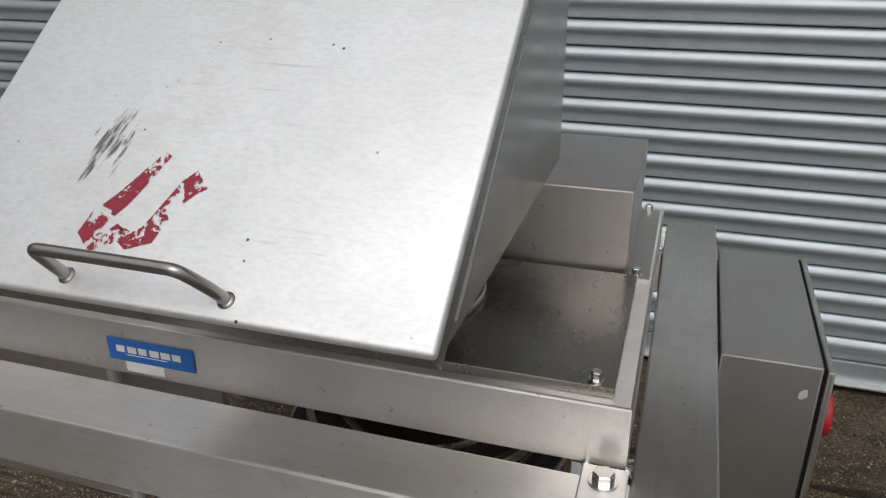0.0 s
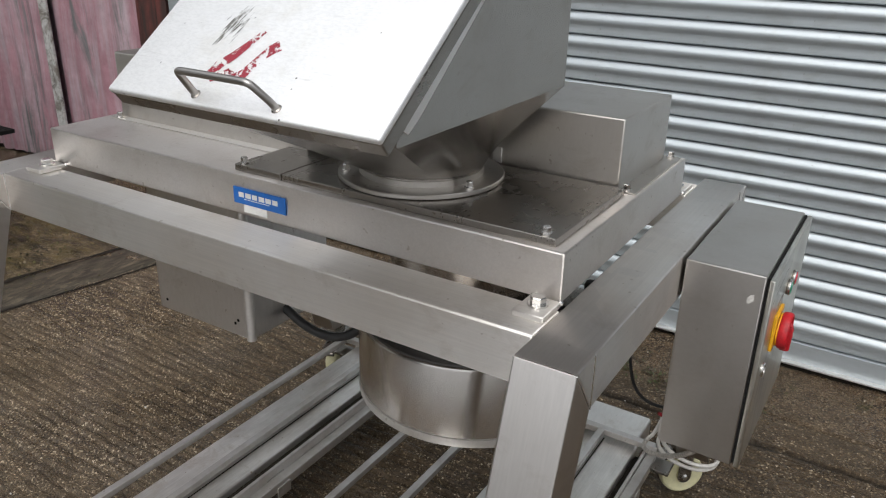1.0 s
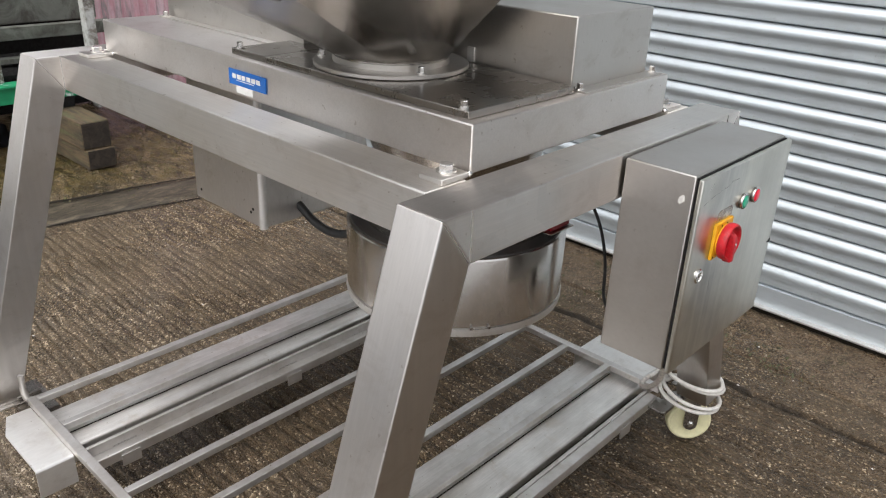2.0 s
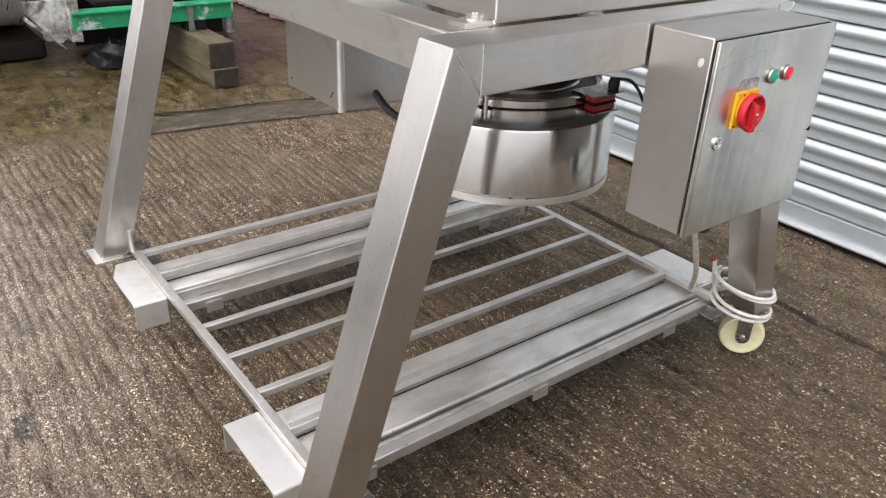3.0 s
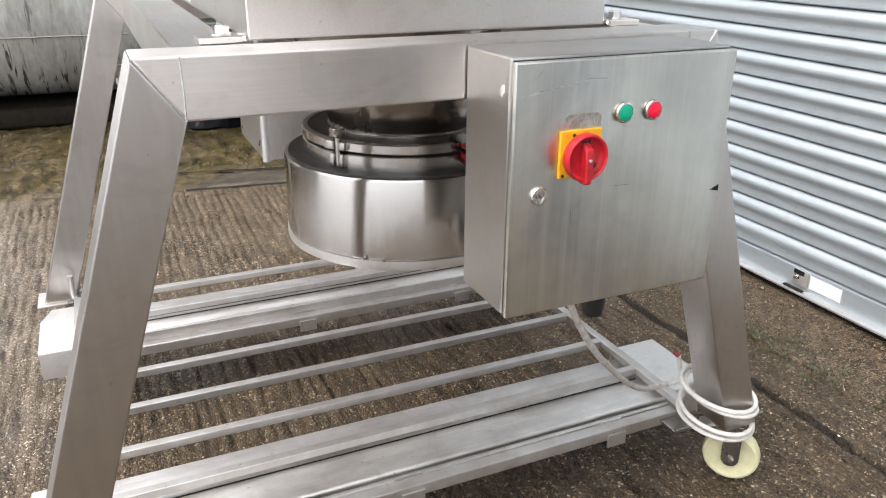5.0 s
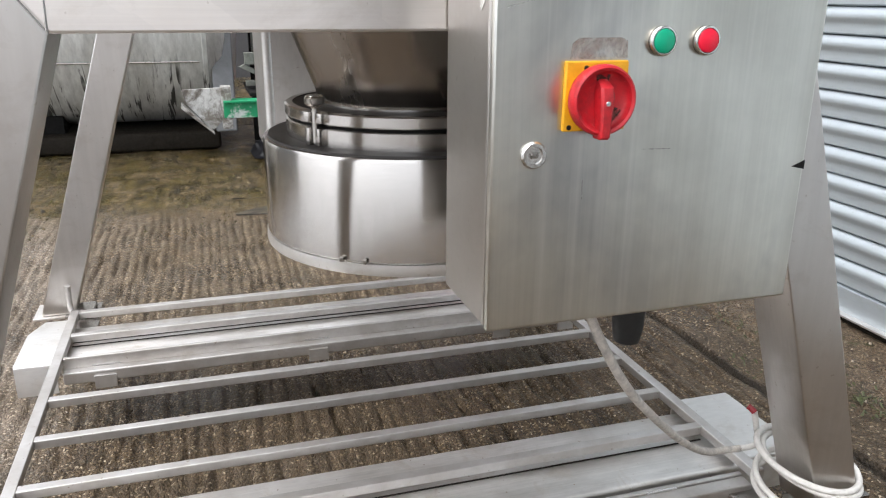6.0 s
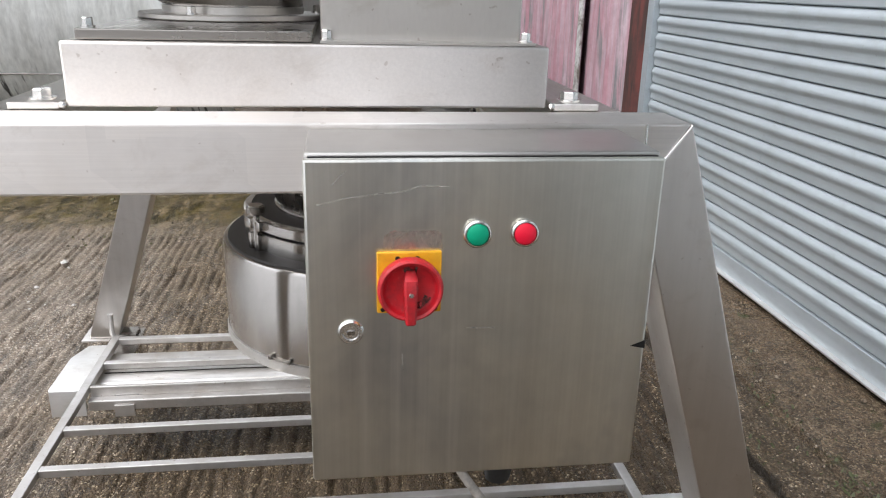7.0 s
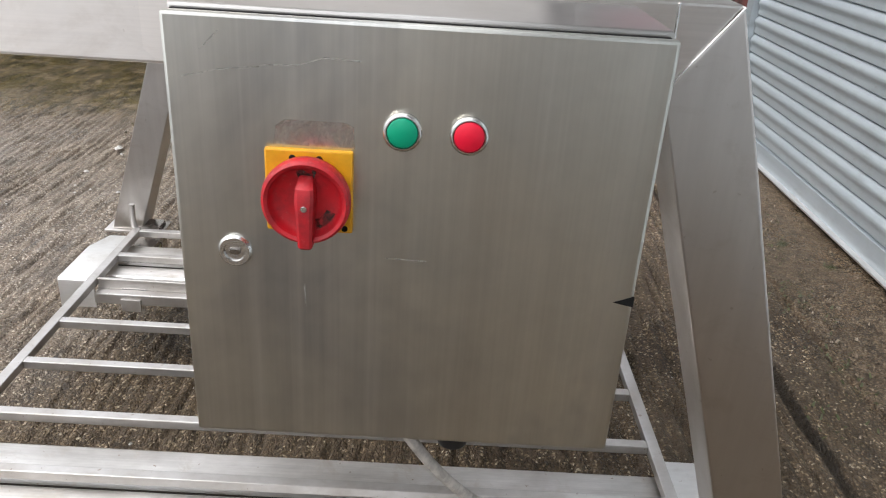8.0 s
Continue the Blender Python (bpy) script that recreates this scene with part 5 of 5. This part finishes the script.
part("beam", bm_box(-3.935, -3.865, 0.310, 1.250, 0.322, 0.412, 0.004), FLAKED_GREEN, trailer, "green beam with white flakes")
part("beam_flange", bm_box(-3.96, -3.84, 0.310, 1.250, 0.4125, 0.424, 0.002), FLAKED_GREEN, trailer)
part("gusset", bm_prism([(0.085, 0.487), (0.33, 0.495), (0.33, 0.33), (0.25, 0.255), (0.225, 0.262), (0.10, 0.415)], "x", -3.93, -3.90, 0.002), PALE, trailer, "whitish bent gusset plate")
part("gusset_rib", bm_prism([(0.080, 0.420), (0.22, 0.272), (0.245, 0.250), (0.25, 0.240), (0.075, 0.395)], "x", -3.90, -3.80, 0.002), PALE, trailer)
part("post", bm_box(-3.97, -3.87, 0.300, 0.358, 0.260, 0.502, 0.003), PALE, trailer)
part("post", bm_box(-4.0, -3.93, 0.69, 0.75, 0.425, 1.5, 0.003), PALE, trailer, "white painted upright")
part("post", bm_box(-4.0, -3.93, 1.235, 1.29, 0.215, 1.5, 0.003), PALE, trailer, "white painted upright")
part("clip", bm_prism([(0.955, 0.424), (1.005, 0.424), (0.995, 0.33), (1.005, 0.262), (0.965, 0.262), (0.970, 0.33)], "x", -3.865, -3.845, 0.002), GREYGREEN, trailer, "bent rusty clip hanging from the beam")
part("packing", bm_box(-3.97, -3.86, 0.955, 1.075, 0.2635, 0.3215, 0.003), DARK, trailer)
part("cross_rail", bm_box(-4.25, -4.18, 0.465, 1.5, 0.60, 0.67, 0.003), GREYGREEN, trailer)
part("cross_rail", bm_box(-4.25, -4.18, 0.465, 1.5, 0.47, 0.50, 0.003), GREYGREEN, trailer)
part("grey_column", bm_box(-4.55, -4.45, 0.270, 0.405, 0.15, 1.9, 0.01), GREYSTEEL, trailer, "grey painted column")
part("panel", bm_box(-4.70, -4.62, 0.54, 1.6, 0.62, 0.90, 0.006), GREYGREEN, trailer)
part("brace", bm_prism([(0.43, 0.585), (0.46, 0.600), (0.76, 0.455), (0.735, 0.432)], "x", -4.24, -4.19, 0.002), GREYGREEN, trailer, "grey-green diagonal brace")
# Added dark deck and panel; they keep light out under the skid.
part("shade_deck", bm_box(-4.60, -3.975, 0.47, 1.55, 0.430, 0.452, 0.003), DARK, trailer)
part("shade_panel", bm_box(-4.96, -4.92, 0.54, 1.65, 0.0, 0.80, 0.004), DARK, trailer)
for z0, z1, dy, x1 in ((0.0, 0.112, 0.026, -3.478), (0.113, 0.263, 0.016, -3.490)):
    block = solo("timber_block", bm_box(-4.45, x1 - 0.003, 0.920 + dy, 1.078 + dy, z0, z1, 0.006), TIMBER, "weathered squared timber under the skid", "timber")
    block["group"] = "timbers under the skid"
    part("end_grain", bm_box(x1 - 0.0028, x1, 0.926 + dy, 1.072 + dy, z0 + 0.006, z1 - 0.006, 0.0012), END_GRAIN, block, "dark wet end grain")
rag = bmesh.new()
bmesh.ops.create_grid(rag, x_segments=26, y_segments=18, size=0.5)
for v in rag.verts:
    u, w = v.co.x * 2, v.co.y * 2
    lump = max(0.0, 1 - u * u * 0.9 - w * w * 0.8)
    v.co = Vector((-4.40 + 0.22 * u + 0.05 * noise.noise((u * 2, w * 2, 0)), 0.68 + 0.20 * w + 0.06 * noise.noise((u * 2, w * 2, 4)), 0.006 + 0.14 * lump * (0.6 + 0.9 * abs(noise.noise((u * 3, w * 3, 2))))))
solo("black_sheet", rag, SHEET, "crumpled black plastic sheet lying under the skid", "plastic sheet", "", 60)

# filled trench across the slab, litter, and weeds along the shutter
TRENCH = -2.755
rows = []
fill = bmesh.new()
for i in range(61):
    y = 0.30 + 1.28 * i / 60
    taper = 0.15 + 0.85 * min(1.0, (y - 0.30) / 0.30)
    b = TRENCH + 0.17 * (y - 1.1) + 0.02 * noise.noise((5, y * 2, 0)) + 0.012 * noise.noise((5, y * 14, 2))
    a = b + (-3.07 - TRENCH + 0.02 * noise.noise((0, y * 2, 0)) + 0.014 * noise.noise((0, y * 12, 6))) * taper
    rows.append([fill.verts.new((a + (b - a) * k, y, z + 0.003 * noise.noise((k * 4, y * 7, 1)))) for k, z in ((0, -0.014), (0.03, -0.002), (0.3, 0.002), (0.7, 0.002), (0.97, -0.003), (1, -0.014))])
for p0, p1 in zip(rows, rows[1:]):
    for k in range(5):
        fill.faces.new((p0[k], p0[k + 1], p1[k + 1], p1[k]))
for off, wide, seed in ((-3.07, 0.020, 0), (TRENCH, 0.014, 5)):
    seam = bmesh.new()
    pairs = []
    for i in range(161):
        y = 0.30 + 1.28 * i / 160
        m = off + 0.17 * (y - 1.1) + 0.02 * noise.noise((seed, y * 2, 0)) + 0.006 * noise.noise((seed, y * 23, 3))
        w = wide * max(0.15, 0.6 + 0.9 * noise.noise((seed + 2.0, y * 6.0, 1.0)))
        pairs.append((seam.verts.new((m - w, y, 0.0035)), seam.verts.new((m, y, 0.0065)), seam.verts.new((m + w, y, 0.0035))))
    for a, b in zip(pairs, pairs[1:]):
        seam.faces.new((a[0], a[1], b[1], b[0])), seam.faces.new((a[1], a[2], b[2], b[1]))
    solo("trench_seam", seam, SOIL_SHADE, "dark wet soil along the edge of the trench fill", "soil", "structure", 60)
solo("trench_fill", fill, FILL, "dark cement strip across the concrete yard", "ground", "structure", 60)

rng = random.Random(7)
bits = bmesh.new()
spots = [(-2.505, -0.738, 0.030), (-2.44, -0.70, 0.014), (-2.213, -0.752, 0.018), (-2.014, -0.550, 0.016), (-2.06, -0.73, 0.012), (-1.99, -0.70, 0.011), (-2.03, -0.66, 0.010), (-0.52, 0.33, 0.010), (-0.33, 0.12, 0.012), (-0.62, 0.02, 0.008)]
spots += [(rng.uniform(-2.6, 1.2), rng.uniform(-1.6, 1.9), rng.uniform(0.003, 0.007)) for _ in range(90)]
for x, y, r in spots:
    a0 = rng.uniform(0, 6.3)
    ring = [bits.verts.new((x + r * rng.uniform(0.6, 1.0) * math.cos(a0 + k), y + 0.7 * r * rng.uniform(0.6, 1.0) * math.sin(a0 + k), 0.003 + rng.uniform(0, 0.3 * r))) for k in (0, 1.2, 2.5, 3.6, 4.9)]
    top = bits.verts.new((x, y, 0.004 + 0.5 * r))
    for k in range(5):
        bits.faces.new((ring[k], ring[(k + 1) % 5], top))
solo("litter", bits, FLAKE, "pale chips and flakes scattered on the concrete", "litter", "stuff")
stain = bmesh.new()
for k in range(34):
    x, y, r = rng.gauss(-0.885, 0.022), rng.gauss(-0.612, 0.020), rng.uniform(0.006, 0.017)
    if k > 15:
        x, y, r = -0.86 + 0.012 * (k - 15) * 0.8, -0.60 + 0.010 * (k - 15) + rng.gauss(0, 0.004), rng.uniform(0.003, 0.007)
    stain.faces.new([stain.verts.new((x + r * rng.uniform(0.5, 1.1) * math.cos(a), y + r * rng.uniform(0.5, 1.1) * math.sin(a), 0.0055 + 0.0001 * k)) for a in (0, 0.9, 1.8, 2.7, 3.6, 4.5, 5.4)])
solo("oil_stain", stain, OIL, "dark bluish oil stain on the wet concrete", "stain", "stuff")
weeds = bmesh.new()
for cx, cy, cnt, spread in ((-0.60, 1.79, 150, 0.09), (-0.35, 1.785, 90, 0.08), (-0.05, 1.80, 40, 0.07), (-1.05, 1.80, 60, 0.09), (-0.85, 1.64, 26, 0.05), (-1.45, 1.81, 70, 0.10), (-1.9, 1.90, 60, 0.14), (-0.05, 1.78, 16, 0.05)):
    for _ in range(cnt):
        x, y = rng.gauss(cx, spread), rng.gauss(cy, spread * 0.45)
        a, h, w = rng.uniform(0, 6.3), rng.uniform(0.004, 0.011), rng.uniform(0.002, 0.005)
        dx, dy = math.cos(a), math.sin(a)
        weeds.faces.new([weeds.verts.new(q) for q in ((x - dy * w, y + dx * w, 0.001), (x + dy * w, y - dx * w, 0.001), (x + dx * h + dy * w, y + dy * h - dx * w, h), (x + dx * h * 1.4, y + dy * h * 1.4, h * 0.9))])
solo("moss_tufts", weeds, WEED, "small green moss and weed tufts on the concrete", "weeds", "stuff")

grit = bmesh.new()
for _ in range(900):
    x, y = rng.uniform(-3.0, 1.3), min(2.10, max(1.60, rng.gauss(1.90, 0.14)))
    r, a0 = rng.uniform(0.002, 0.0065) * (1.6 if rng.random() < 0.06 else 1.0), rng.uniform(0, 6.3)
    ring_v = [grit.verts.new((x + r * rng.uniform(0.7, 1.1) * math.cos(a0 + k * 1.047), y + r * rng.uniform(0.6, 1.0) * math.sin(a0 + k * 1.047), -0.002)) for k in range(6)]
    cap = [grit.verts.new((v.co.x * 0.6 + x * 0.4, v.co.y * 0.6 + y * 0.4, r * rng.uniform(0.5, 0.9))) for v in ring_v]
    for k in range(6):
        grit.faces.new((ring_v[k], ring_v[(k + 1) % 6], cap[(k + 1) % 6], cap[k]))
    grit.faces.new(cap)
solo("grit", grit, GRIT, "brown and tan grit lying along the shutter", "gravel", "stuff")
clods = bmesh.new()
for _ in range(1900):
    x, y = rng.uniform(-4.6, -2.72), rng.uniform(-1.2, 1.9)
    if noise.noise((x * 2.2, y * 2.2, 4.0)) < rng.uniform(-0.25, 0.35):
        continue
    r, a0 = rng.uniform(0.003, 0.010) * (1.8 if rng.random() < 0.04 else 1.0), rng.uniform(0, 6.3)
    ring_v = [clods.verts.new((x + r * rng.uniform(0.6, 1.2) * math.cos(a0 + k * 1.047), y + r * rng.uniform(0.5, 1.0) * math.sin(a0 + k * 1.047), -0.004)) for k in range(6)]
    cap = [clods.verts.new((v.co.x * 0.6 + x * 0.4, v.co.y * 0.6 + y * 0.4, r * rng.uniform(0.25, 0.6))) for v in ring_v]
    for k in range(6):
        clods.faces.new((ring_v[k], ring_v[(k + 1) % 6], cap[(k + 1) % 6], cap[k]))
    clods.faces.new(cap)
solo("clods", clods, CLOD, "dark moss clods and dirt crumbs on the old slab", "dirt", "stuff", 0)
# Near-black strip and sheet; the gap's shade is put into their colour.
solo("threshold", bm_box(-3.3, 4.083, SY - 0.016, SY + 0.35, -0.05, 0.004, 0.003), SOIL_SHADE, "dark wet soil and painted shade in the gap under the shutter", "threshold", "structure")
solo("shutter_backing", bm_box(-3.3, 4.083, SY + 0.30, SY + 0.36, 0.004, 2.5), SOIL_SHADE, "dark sheet standing for the unlit space behind the shutter", "wall", "structure")
# Unseen wall, added to cut light under the tank and on the ground.
solo("added_wall_west", bm_box(-9.8, -9.5, -30.0, SY + 0.2, 0.0, 6.5), CLADDING, "unseen dark grey wall added behind the tank to block light", "wall", "structure")
